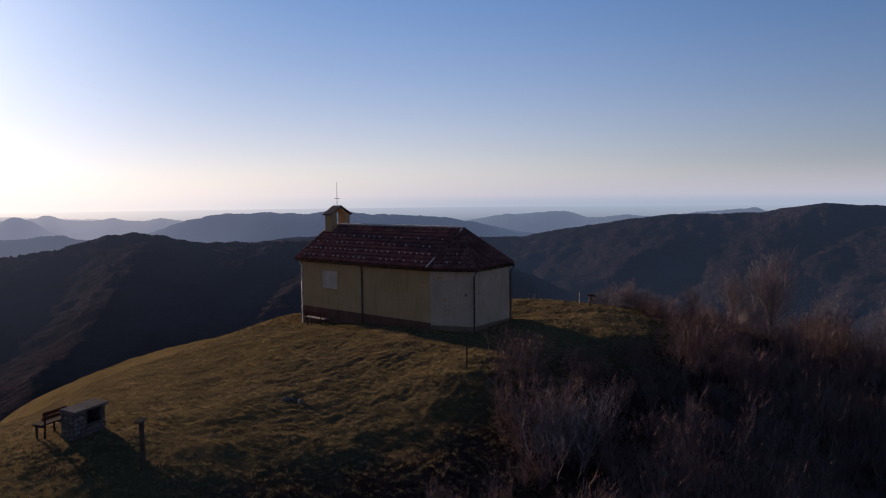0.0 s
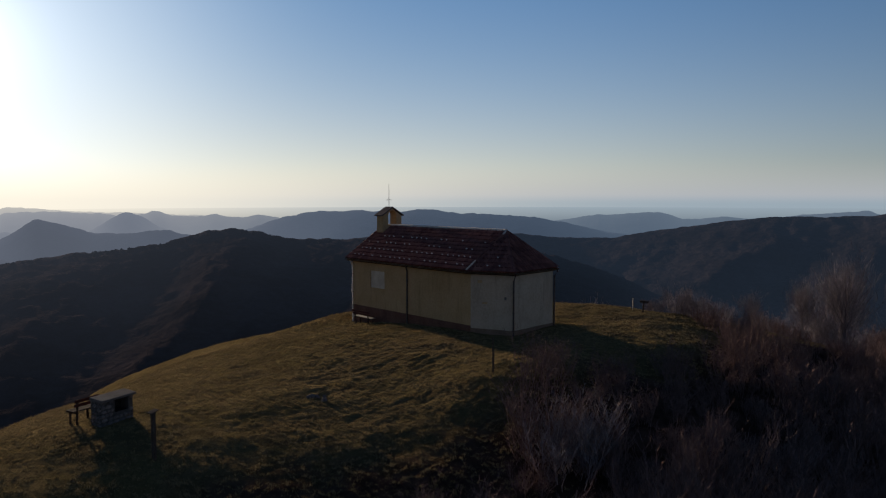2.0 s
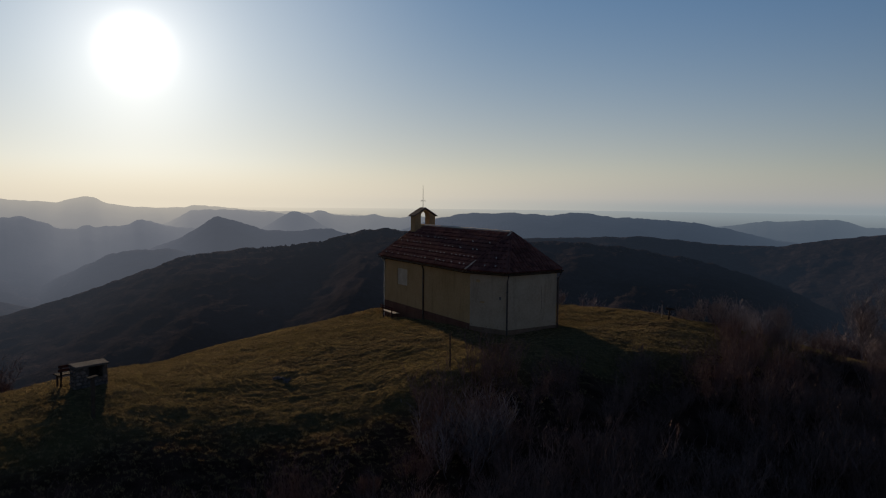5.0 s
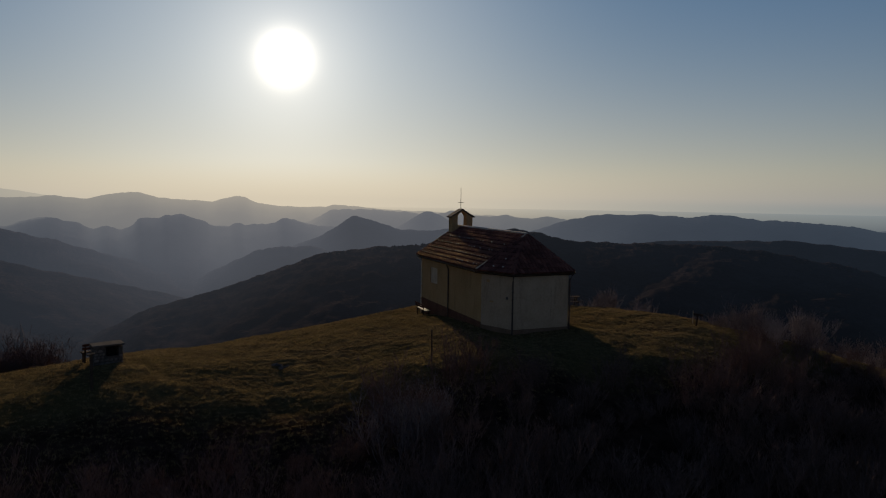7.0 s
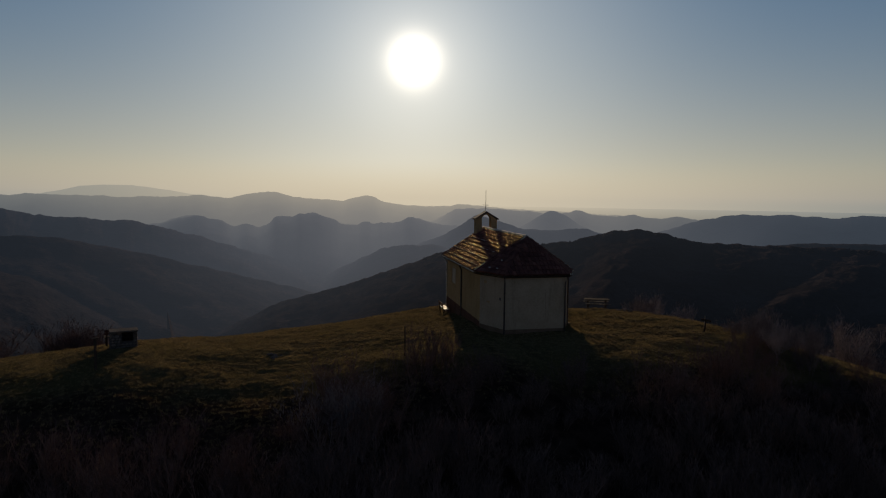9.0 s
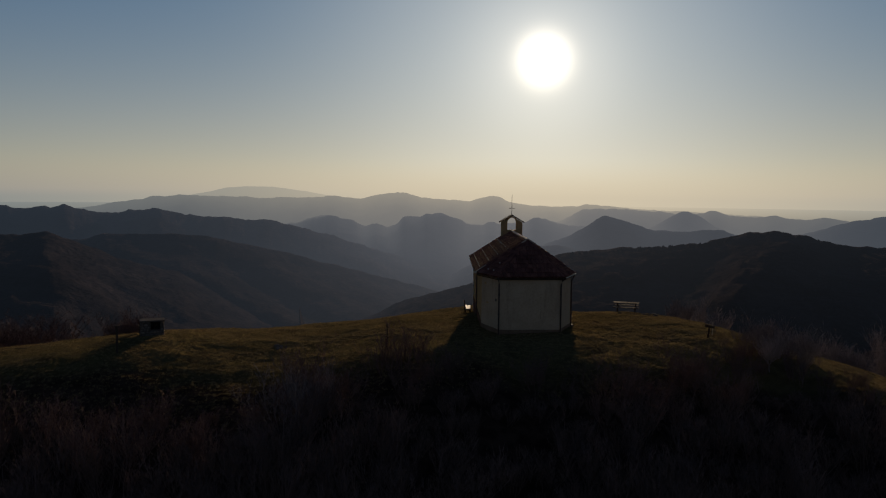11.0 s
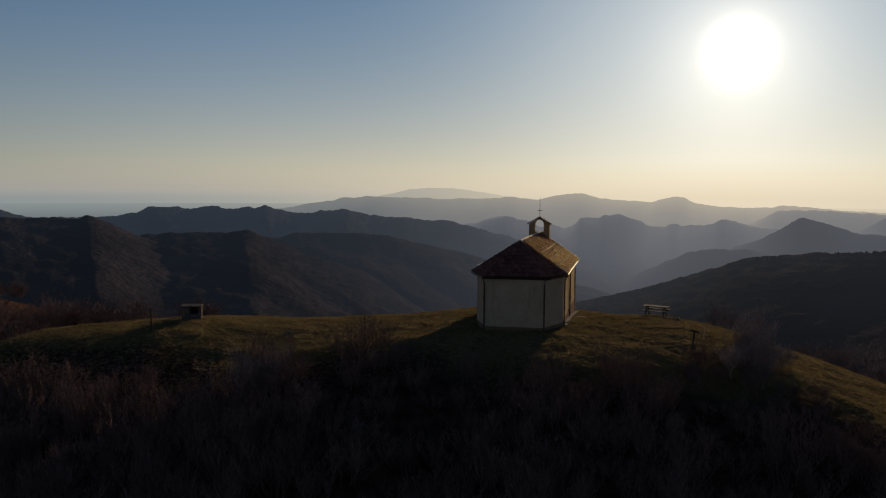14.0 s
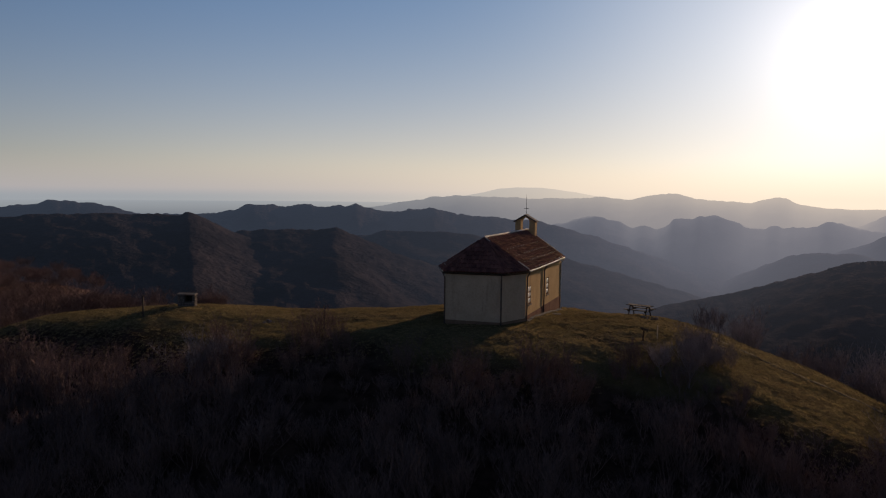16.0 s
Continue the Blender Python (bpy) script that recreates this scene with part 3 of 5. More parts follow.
ridge("backdrop_ridge_far_south", "pale far mountains in the haze below the sun", 3350,
      [(-32, -2.1), (-26.9, -1.33), (-25.8, -1.2), (-24.7, -0.9), (-22.8, -0.7), (-22.1, -0.48), (-20.1, -0.38), (-17.9, -0.41), (-13, -0.5), (-9.8, -0.45), (-9, -0.28), (-6.7, -0.56), (-5.5, -0.23), (-3.7, -0.02), (-3, -0.02), (-1.8, -0.42), (0.6, -0.54), (1.9, -0.68), (2.6, -0.42), (3.75, -0.18), (4.3, -0.27), (5.3, -0.72), (6.7, -0.95), (10.3, -1.0), (11.2, -0.76), (12.8, -0.91), (15.3, -1.14), (20, -1.3), (26, -1.6), (32, -2.2)], 0.2, 22, 4.0, 8, 0.2, 0.05)
ridge("backdrop_ridge_farthest", "palest mountain shoulder on the southern horizon", 4100,
      [(-30, -1.6), (-24, -0.9), (-20, -0.5), (-17.6, 0.0), (-16.7, 0.22), (-14.8, 0.33), (-13.4, 0.31), (-11.7, 0.12), (-9.4, -0.25), (-6, -0.9), (-2, -1.4)], 0.1, 8, 1.5, 9, 0.0, 0.02, 0.05)


def crest_trees():
    """Single trees that stand out along the crest of the near ridge."""
    rng = random.Random(8)
    verts, faces = [], []
    for k in range(700):
        az = rng.uniform(8, 52)
        if rng.random() > 0.5 + 0.8 * noise.noise(Vector((az * 0.5, 3, 1))):
            continue
        a, r = radians(az), 1000 * rng.uniform(0.97, 1.02)
        h, wide = rng.uniform(4.5, 8.0), rng.uniform(2.0, 4.2)
        z0 = 1 + r * math.tan(radians(along(az, NEAR_CREST)))
        x, y = r * math.sin(a), r * math.cos(a)
        base = len(verts)
        for t, f in ((0.0, 0.5), (0.35, 1.0), (0.7, 0.75)):
            for s in range(6):
                b = 1.047 * s + t
                g = f * wide * rng.uniform(0.7, 1.25)
                verts.append((x + g * math.cos(b), y + g * math.sin(b), z0 + h * (t + rng.uniform(-0.06, 0.06))))
        verts.append((x, y, z0 + h))
        for t in range(2):
            for s in range(6):
                q = (s + 1) % 6
                faces.append((base + t * 6 + s, base + t * 6 + q, base + t * 6 + 6 + q, base + t * 6 + 6 + s))
        faces += [(base + 12 + s, base + 12 + (s + 1) % 6, base + 18) for s in range(6)]
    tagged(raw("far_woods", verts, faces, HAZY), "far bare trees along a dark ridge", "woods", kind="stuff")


crest_trees()


# ---- the chapel ----
HALF, END, SHOULDER, FRONT, EAVE = 2.88, 1.9, 2.65, 13.75, 3.2
RIDGE_Z, RIDGE_Y, EAVE_X, EAVE_Z = 5.36, 2.26, 3.16, 3.24
chapel = thing("chapel", pose(0, 0, 0), "small rendered hill-top chapel with a three-sided apse and red clay roof", "chapel")


def wall_panel(bm, a, b, z0, z1, thick, holes=()):
    """A wall from a to b, its outside to the right hand, with holes (s0, s1, z0, z1)."""
    a, b = Vector((*a, 0)), Vector((*b, 0))
    s = (b - a).normalized()
    inward = Vector((-s.y, s.x, 0))
    length = (b - a).length
    m = Matrix((( s.x, inward.x, 0, a.x), (s.y, inward.y, 0, a.y), (0, 0, 1, 0), (0, 0, 0, 1)))
    xs = sorted({0.0, length, *(v for h in holes for v in h[:2])})
    zs = sorted({z0, z1, *(v for h in holes for v in h[2:])})

    def solid(i, j, k):
        x, z = (xs[i] + xs[i + 1]) / 2, (zs[k] + zs[k + 1]) / 2
        return not any(s0 < x < s1 and h0 < z < h1 for s0, s1, h0, h1 in holes)

    lattice(bm, xs, [0.0, thick], zs, solid, m)
    return m


CORNERS = {"aw": (-END, 0), "ae": (END - 0.07, 0.27), "be": (HALF, SHOULDER), "fe": (HALF, FRONT), "fw": (-HALF, FRONT), "bw": (-HALF, SHOULDER - 0.3)}
WINDOWS = [(0.65, 1.45, 0.75, 2.05), (6.0, 6.8, 0.75, 2.05)]  # along the east wall from its apse end
NICHE = (FRONT - 11.72, FRONT - 10.22, 1.38, 2.5)  # along the west wall from its front end
for a, b, material, label, holes in (("aw", "ae", GREY_RENDER, "greyish patched render", ()), ("ae", "be", GREY_RENDER, "greyish patched render", ()),
                                     ("be", "fe", OCHRE, "ochre render with two small windows", WINDOWS), ("bw", "aw", GREY_RENDER, "greyish patched render", ()),
                                     ("fw", "bw", OCHRE, "weathered ochre render", (NICHE,))):
    bm = bmesh.new()
    wall_panel(bm, CORNERS[a], CORNERS[b], -1.7, EAVE, 0.4, holes)
    part("wall", bm, material, chapel, label)
# front wall with its gable, 2 cm inside the corners
bm = bmesh.new()
prism(bm, [(-HALF + 0.4, FRONT - 0.4, -1.7), (HALF - 0.4, FRONT - 0.4, -1.7), (HALF - 0.4, FRONT - 0.4, 3.45), (0, FRONT - 0.4, 5.12), (-HALF + 0.4, FRONT - 0.4, 3.45)], (0, 0.395, 0))
part("front_wall", bm, OCHRE, chapel)
# plinth band, proud of the walls
for a, b in (("aw", "ae"), ("ae", "be"), ("be", "fe"), ("fw", "bw"), ("bw", "aw")):
    bm = bmesh.new()
    p, q = Vector((*CORNERS[a], 0)), Vector((*CORNERS[b], 0))
    s = (q - p).normalized()
    out = Vector((s.y, -s.x, 0)) * 0.035
    wall_panel(bm, (p + out - s * 0.01).xy, (q + out + s * 0.01).xy, -1.75, 0.06 if a in ("be", "fw") else -0.06, 0.034)
    part("plinth", bm, PLINTH if a in ("be", "fw") else APSE_PLINTH, chapel, "brown painted plinth" if a in ("be", "fw") else "grey-brown plinth")
# the blocked window on the west side
bm = bmesh.new()
box(bm, -HALF + 0.03, -HALF + 0.2, 10.222, 11.718, 1.382, 2.498)
blocked = part("blocked_window", bm, WHITE, chapel, "blocked window opening plastered white")
bm = bmesh.new()
lattice(bm, [-HALF - 0.02, -HALF + 0.03], [10.1, 10.222, 11.718, 11.84], [1.26, 1.382, 2.498, 2.6], lambda i, j, k: (j, k) != (1, 1))
part("surround", bm, OCHRE, blocked)
# windows of thick cast-glass panes behind brown bars on the east side
def pane_mesh(wide, tall):
    """A bulging pane of cast glass, its edges rounded off."""
    verts, faces, count = [], [], 8
    for i in range(count + 1):
        for k in range(count + 1):
            u, v = 2 * i / count - 1, 2 * k / count - 1
            u, v = math.sin(u * math.pi / 2), math.sin(v * math.pi / 2)
            bulge = 0.05 * ((1 - u ** 4) * (1 - v ** 4)) ** 0.5
            verts.append((bulge, u * wide / 2, v * tall / 2))
    for i in range(count):
        for k in range(count):
            a = i * (count + 1) + k
            faces.append((a, a + count + 1, a + count + 2, a + 1))
    data = bpy.data.meshes.new("pane")
    data.from_pydata(verts, [], faces)
    data.materials.append(GLASS)
    data.polygons.foreach_set("use_smooth", [True] * len(faces))
    return data


PANE = pane_mesh(0.27, 0.29)
for s0, s1, z0, z1 in WINDOWS:
    y0, y1 = SHOULDER + s0, SHOULDER + s1
    bm = bmesh.new()
    lattice(bm, [HALF - 0.08, HALF - 0.012], [y0 + 0.003, y0 + 0.07, y1 - 0.07, y1 - 0.003], [z0 + 0.003, z0 + 0.07, z1 - 0.07, z1 - 0.003], lambda i, j, k: (j, k) != (1, 1))
    window = part("window", bm, PLINTH, chapel, "brown-framed window of six bulging cast-glass panes")
    for k in range(3):
        bm = bmesh.new()
        if k == 0:
            box(bm, HALF - 0.07, HALF - 0.03, (y0 + y1) / 2 - 0.025, (y0 + y1) / 2 + 0.025, z0 + 0.07, z1 - 0.07)
        else:
            z = z0 + (z1 - z0) * k / 3
            box(bm, HALF - 0.068, HALF - 0.034, y0 + 0.07, y1 - 0.07, z - 0.03, z + 0.03)
        part("glazing_bar", bm, PLINTH, window)
    for j in range(2):
        for k in range(3):
            ob = new("pane", PANE)
            ob.parent = window
            ob.matrix_basis = pose(HALF - 0.06, (y0 + y1) / 2 + (j - 0.5) * 0.345, (z0 + z1) / 2 + (k - 1) * 0.4)
    bm = bmesh.new()
    box(bm, HALF - 0.04, HALF + 0.06, y0 - 0.05, y1 + 0.05, z0 - 0.07, z0, bevel=0.01)
    part("sill", bm, CONCRETE, window, "stone sill")

# small fixtures on the apse: a junction box, two mortar patches and thin cables
W = (Vector((-END, 0, 0)) - Vector((-HALF, SHOULDER - 0.3, 0))).normalized()
WALL_TURN = math.degrees(math.atan2(W.y, W.x))
for s, z, wide, tall, thick, name, material, label in ((2.1, 1.72, 0.1, 0.16, 0.06, "junction_box", CONCRETE, "small grey box"), (0.56, 2.6, 0.26, 0.16, 0.006, "mortar_patch", OCHRE, "dull mortar patch"), (0.87, 1.4, 0.3, 0.1, 0.006, "mortar_patch", OCHRE, "dull mortar patch")):
    at = Vector((-HALF, SHOULDER - 0.3, z)) + W * s
    bm = box(bmesh.new(), -wide / 2, wide / 2, -thick, -0.002, -tall / 2, tall / 2, bevel=0.002)
    part(name, bm, material, chapel, label, m=pose(at.x, at.y, at.z, 0, 0, WALL_TURN))
CABLE = Vector(CORNERS["aw"]).lerp(Vector(CORNERS["ae"]), 0.68) + Vector((0.001, -0.016))
part("cable", tube(bmesh.new(), [(*CABLE, 2.3), (CABLE.x + 0.01, CABLE.y - 0.002, 1.5), (*CABLE, 0.6)], 0.005, 5), CONCRETE, chapel, "thin cable down the wall")

# roof: slopes over the nave and three hips over the apse
EDGE_Y = FRONT + 0.25
TOP_A, TOP_B = Vector((0, RIDGE_Y, RIDGE_Z)), Vector((0, EDGE_Y, RIDGE_Z))
EAVES = {"aw": Vector((-END - 0.14, -0.25, EAVE_Z)), "ae": Vector((END + 0.25, 0.15, EAVE_Z)), "be": Vector((EAVE_X - 0.04, SHOULDER - 0.06, EAVE_Z)),
         "fe": Vector((EAVE_X - 0.04, EDGE_Y, EAVE_Z)), "fw": Vector((-EAVE_X - 0.06, EDGE_Y, EAVE_Z)), "bw": Vector((-EAVE_X - 0.1, SHOULDER - 0.32, EAVE_Z))}
SLOPES = {"west": ("fw", "bw", TOP_A, TOP_B), "east": ("be", "fe", TOP_B, TOP_A), "hip_west": ("bw", "aw", TOP_A), "hip_end": ("aw", "ae", TOP_A), "hip_east": ("ae", "be", TOP_A)}


def tile_mesh():
    """One interlocking clay tile: a flat pan with a roll at one side and a thick lower lip; x along the eave, y up the slope."""
    profile = [(0.0, 0.008), (0.028, 0.054), (0.07, 0.054), (0.1, 0.012), (0.235, 0.006)]
    verts, faces = [], []
    for y, lift in ((0.0, 0.052), (0.41, 0.0)):
        verts += [(x, y, z + lift) for x, z in profile]
    verts += [(x, 0.0, -0.01) for x, z in profile]
    for k in range(4):
        faces.append((k, k + 1, 6 + k, 5 + k))
        faces.append((10 + k, 11 + k, k + 1, k))
    data = bpy.data.meshes.new("tile")
    data.from_pydata(verts, [], faces)
    data.materials.append(TILE)
    return data


def guard_mesh():
    """A bent metal snow guard: foot strap and upright ear."""
    bm = bmesh.new()
    prism(bm, [(-0.024, -0.03, 0.0), (-0.024, -0.04, 0.078), (-0.024, -0.012, 0.086), (-0.024, 0.0, 0.012), (-0.024, 0.06, 0.0)], (0.048, 0, 0))
    return mesh_of("snow_guard", bm, PALE_METAL)


TILE_DATA, GUARD_DATA = tile_mesh(), guard_mesh()
PANTILE_W, PANTILE_H = 0.238, 0.36
roof_parts = {}
for side, (a, b, *tops) in SLOPES.items():
    outline = [EAVES[a], EAVES[b], *tops]
    normal = (outline[1] - outline[0]).cross(outline[2] - outline[1]).normalized()
    bm = bmesh.new()
    prism(bm, [p - normal * 0.13 for p in outline], normal * 0.1)
    slope = roof_parts[side] = part("roof_slope", bm, TILE, chapel, "red clay tiles in rows")
    u = (outline[1] - outline[0]).normalized()
    v = normal.cross(u)
    frame_m = Matrix((( u.x, v.x, normal.x, 0), (u.y, v.y, normal.y, 0), (u.z, v.z, normal.z, 0), (0, 0, 0, 1)))
    flat = [((p - outline[0]).dot(u), (p - outline[0]).dot(v)) for p in outline]
    tall = max(q[1] for q in flat)
    verts, faces, singles = [], [], 0
    for row in range(int(tall / PANTILE_H) + 1):
        if row * PANTILE_H + 0.17 > tall:
            continue
        y = min(row * PANTILE_H, tall - 0.34)
        mid = y + 0.17
        lo = flat[-1][0] * mid / tall
        hi = flat[1][0] + (flat[2][0] - flat[1][0]) * mid / tall
        for col in range(int((hi - lo) / PANTILE_W)):
            x = (lo if abs(flat[-1][0]) < 0.5 else hi - int((hi - lo) / PANTILE_W) * PANTILE_W) + col * PANTILE_W
            at = outline[0] + u * x + v * (y - 0.05) + normal * (-0.012 + random.uniform(-0.006, 0.008))
            m = Matrix.Translation(at) @ frame_m @ pose(0, 0, 0, random.uniform(-2.2, 2.2), random.uniform(-1.5, 1.5), random.uniform(-0.8, 0.8))
            if side == "west" and singles < 300 and at.y < 11.2:
                ob = new("tile", TILE_DATA)
                ob.parent, ob.matrix_basis = slope, m
                singles += 1
            else:
                base = len(verts)
                verts += [m @ p.co for p in TILE_DATA.vertices]
                faces += [tuple(base + k for k in f.vertices) for f in TILE_DATA.polygons]
            if 1 < col < (hi - lo) / PANTILE_W - 3 and ((side == "west" and row in (1, 3, 5, 7) and col % 2 == 0 and random.random() < (0.85, 0.9, 0.6, 0.4)[row // 2]) or (side == "east" and row in (0, 2, 4, 6) and col % (2 if row == 0 else 3) == 0 and random.random() < 0.85) or (side == "hip_west" and row in (1, 3) and col in (3, 6))):
                ob = new("snow_guard", GUARD_DATA)
                ob.parent, ob.matrix_basis = slope, Matrix.Translation(at + u * 0.17 + v * 0.08 + normal * 0.05) @ frame_m
    rest = raw("tiling", verts, faces, TILE)
    rest.parent = slope
    tagged(rest, kind="stuff")

# ridge and hip caps
def caps(a, b, step, material, wide=1.0):
    """A row of caps from a to b; with no material, only the outermost are pale."""
    count = max(2, int((b - a).length / step))
    for k in range(count):
        p, q = a.lerp(b, k / count), a.lerp(b, (k + 1.12) / count)
        bm = bmesh.new()
        way = (q - p).normalized()
        side = way.cross(Vector((0, 0, 1))).normalized()
        up = side.cross(way)
        ring = [(-0.14, -0.05), (-0.085, 0.045), (0, 0.085), (0.085, 0.045), (0.14, -0.05)]
        low = [p + side * s * wide + up * (t * wide + 0.008) for s, t in ring]
        prism(bm, low, q - p - up * 0.006)
        pale = material is CAP or (material is None and (k < 2 or k > count - 2))
        part("ridge_cap", bm, CAP if pale else TILE, chapel, "clay cap bedded in pale mortar" if pale else "")


caps(TOP_A, TOP_B, 0.42, CAP, 0.8)
for key in ("bw", "aw", "ae", "be"):
    caps(EAVES[key] + Vector((0, 0, 0.03)), TOP_A, 0.42, None if key in ("bw", "be") else TILE, 0.45)
# pale verge along the front edge
for key in ("fw", "fe"):
    bm = bmesh.new()
    tube(bm, [EAVES[key] + Vector((0, 0.02, 0.0)), TOP_B + Vector((0, 0.02, 0.0))], 0.045, 6)
    part("verge", bm, CAP, chapel)
# eave boards, gutters and downpipes
for a, b in (("fw", "bw"), ("bw", "aw"), ("aw", "ae"), ("ae", "be"), ("be", "fe")):
    p, q = EAVES[a], EAVES[b]
    out = Vector(((q - p).y, -(q - p).x, 0)).normalized()
    bm = bmesh.new()
    ring = [(0.0, 0.0), (0.02, -0.06), (0.07, -0.09), (0.12, -0.06), (0.14, 0.0), (0.125, 0.0), (0.07, -0.07), (0.02, 0.0)]
    prism(bm, [p + out * (s - 0.05) + Vector((0, 0, t - 0.07)) for s, t in ring], q - p)
    part("gutter", bm, GUTTER if a != "be" else ZINC, chapel, "dark metal gutter" if a != "be" else "bright metal gutter")
    bm = bmesh.new()
    inner = [p - out * 0.06 + Vector((0, 0, -0.22)), q - out * 0.06 + Vector((0, 0, -0.22))]
    prism(bm, [inner[0], inner[1], inner[1] - out * 0.36, inner[0] - out * 0.36], (0, 0, 0.06))
    part("eave_board", bm, DARK_WOOD, chapel)


def downpipe(top, foot, ground_z, material):
    bm = bmesh.new()
    top, foot = Vector(top), Vector(foot)
    tube(bm, [top, top - Vector((0, 0, 0.12)), Vector((foot.x, foot.y, top.z - 0.45)), Vector((foot.x, foot.y, ground_z))], 0.05, 8)
    pipe = part("downpipe", bm, material, chapel)
    for k in range(2):
        bm = bmesh.new()
        tube(bm, [(foot.x, foot.y, 0.9 + 1.2 * k), (foot.x, foot.y, 0.95 + 1.2 * k)], 0.062, 8)
        part("bracket", bm, IRON, pipe)


downpipe((-EAVE_X + 0.01, 7.75, 3.16), (-HALF - 0.07, 7.9, 0), hill(-3, 7.9) - 0.2, PIPE)
downpipe((-END - 0.1, -0.25, 3.16), (-END - 0.05, -0.07, 0), hill(-2, 0) - 0.25, PIPE)
downpipe((END + 0.04, 0.0, 3.16), (END - 0.02, 0.2, 0), hill(2, 0) - 0.25, PIPE)
downpipe((EAVE_X - 0.04, SHOULDER + 0.05, 3.16), (HALF + 0.07, SHOULDER + 0.06, 0), hill(3, 2.7) - 0.2, PIPE)
downpipe((EAVE_X - 0.01, 7.55, 3.16), (HALF + 0.07, 7.7, 0), hill(3, 7.7) - 0.2, PIPE)
downpipe((-EAVE_X + 0.01, FRONT - 0.1, 3.16), (-HALF - 0.03, FRONT - 0.03, 0), hill(-3, 13.7) - 0.3, ZINC)
downpipe((EAVE_X - 0.01, FRONT - 0.1, 3.16), (HALF + 0.03, FRONT - 0.03, 0), hill(3, 13.7) - 0.3, ZINC)

# bell gable over the front
GABLE_Y0, GABLE_Y1 = 13.05, 13.72
bm = bmesh.new()
def gable_block(points):
    prism(bm, [(x, GABLE_Y0, z) for x, z in points], (0, GABLE_Y1 - GABLE_Y0, 0))


for sign in (-1, 1):
    gable_block([(sign * 0.82, 4.6), (sign * 0.82, 6.0), (sign * 0.36, 6.0), (sign * 0.36, 4.6)])
    for k in range(8):
        a0, a1 = math.pi / 2 * k / 8, math.pi / 2 * (k + 1) / 8
        low0, low1 = (0.36 * math.cos(a0), 6.0 + 0.37 * math.sin(a0)), (0.36 * math.cos(a1), 6.0 + 0.37 * math.sin(a1))
        out0, out1 = 0.82 * (1 - k / 8), 0.82 * (1 - (k + 1) / 8)
        gable_block([(sign * low0[0], low0[1]), (sign * out0, 6.0 + 0.52 * k / 8), (sign * out1, 6.0 + 0.52 * (k + 1) / 8), (sign * low1[0], low1[1])])
gable_block([(-0.36, 4.6), (0.36, 4.6), (0.36, 5.4), (-0.36, 5.4)])
bmesh.ops.remove_doubles(bm, verts=bm.verts, dist=0.0005)
inner = {}
for f in bm.faces:
    inner.setdefault(tuple(round(c, 3) for c in f.calc_center_median()), []).append(f)
bmesh.ops.delete(bm, geom=[f for fs in inner.values() if len(fs) > 1 for f in fs], context="FACES")
gable = part("bell_gable", bm, OCHRE, chapel, "rendered bell gable with an arched opening")
for s in (-1, 1):
    bm = bmesh.new()
    prism(bm, [(s * 0.96, GABLE_Y0 - 0.1, 5.98), (0, GABLE_Y0 - 0.1, 6.55), (0, GABLE_Y0 - 0.1, 6.63), (s * 0.96, GABLE_Y0 - 0.1, 6.06)], (0, GABLE_Y1 - GABLE_Y0 + 0.2, 0))
    part("gable_roof", bm, SLATE, gable, "little weathered grey roof")
bm = bmesh.new()
tube(bm, [(0, 13.4, 6.55), (0, 13.4, 8.2)], 0.022, 6, 0.012)
rod = part("cross", bm, IRON, gable, "iron cross on a tall rod")
bm = bmesh.new()
tube(bm, [(-0.21, 13.4, 7.1), (0.21, 13.4, 7.1)], 0.02, 6)
part("cross_arm", bm, IRON, rod)
# narrow concrete apron along the east wall
for k in range(12):
    y0, y1 = 2.7 + k * 0.92, 2.7 + (k + 1) * 0.92
    z = hill(3.1, (y0 + y1) / 2)
    bm = bmesh.new()
    box(bm, HALF + 0.04, HALF + 0.26, y0, y1 - 0.01, z - 0.3, z + 0.07, bevel=0.01)
    part("apron_slab", bm, CONCRETE, chapel, "pale concrete apron along the wall")


# ---- things on the hill top ----
def plank(bm, length, width, thick, m):
    return box(bm, -length / 2, length / 2, -width / 2, width / 2, -thick / 2, thick / 2, m, 0.006)


def wooden_bench(m, length, label, timber, back_timber):
    """A plank bench: two seat boards, two back boards, trestle legs."""
    bench = thing("bench", m, label, "bench")
    for y in (-0.11, 0.11):
        part("seat_board", plank(bmesh.new(), length, 0.2, 0.045, pose(0, y, 0.44)), timber, bench)
    for z in (0.66, 0.82):
        part("back_board", plank(bmesh.new(), length, 0.12, 0.035, pose(0, 0.27 + (z - 0.66) * 0.2, z, 80)), back_timber, bench)
    for x in (-length * 0.36, length * 0.36):
        for y in (-0.16, 0.18):
            bm = bmesh.new()
            top = 0.88 if y > 0 else 0.42
            tube(bm, [(x, y, -0.15), (x, y + (0.09 if top > 0.5 else 0), top)], 0.04, 6)
            part("leg", bm, DARK_WOOD, bench)
        part("bearer", box(bmesh.new(), x - 0.03, x + 0.03, -0.21, 0.22, 0.34, 0.415), DARK_WOOD, bench)
    return bench


def stand(x, y, turn=0.0, lift=0.0):
    return pose(x, y, hill(x, y) + lift, 0, 0, turn)


wooden_bench(stand(-3.42, 11.7, 90), 1.95, "plank bench, pale seat and red-brown backrest, against the chapel wall", PALE_WOOD, RED_WOOD)
wooden_bench(stand(-23.85, 0.8, 200, 0.02), 0.95, "dark wooden bench with a backrest beside the stone barbecue", DARK_WOOD, RED_WOOD)


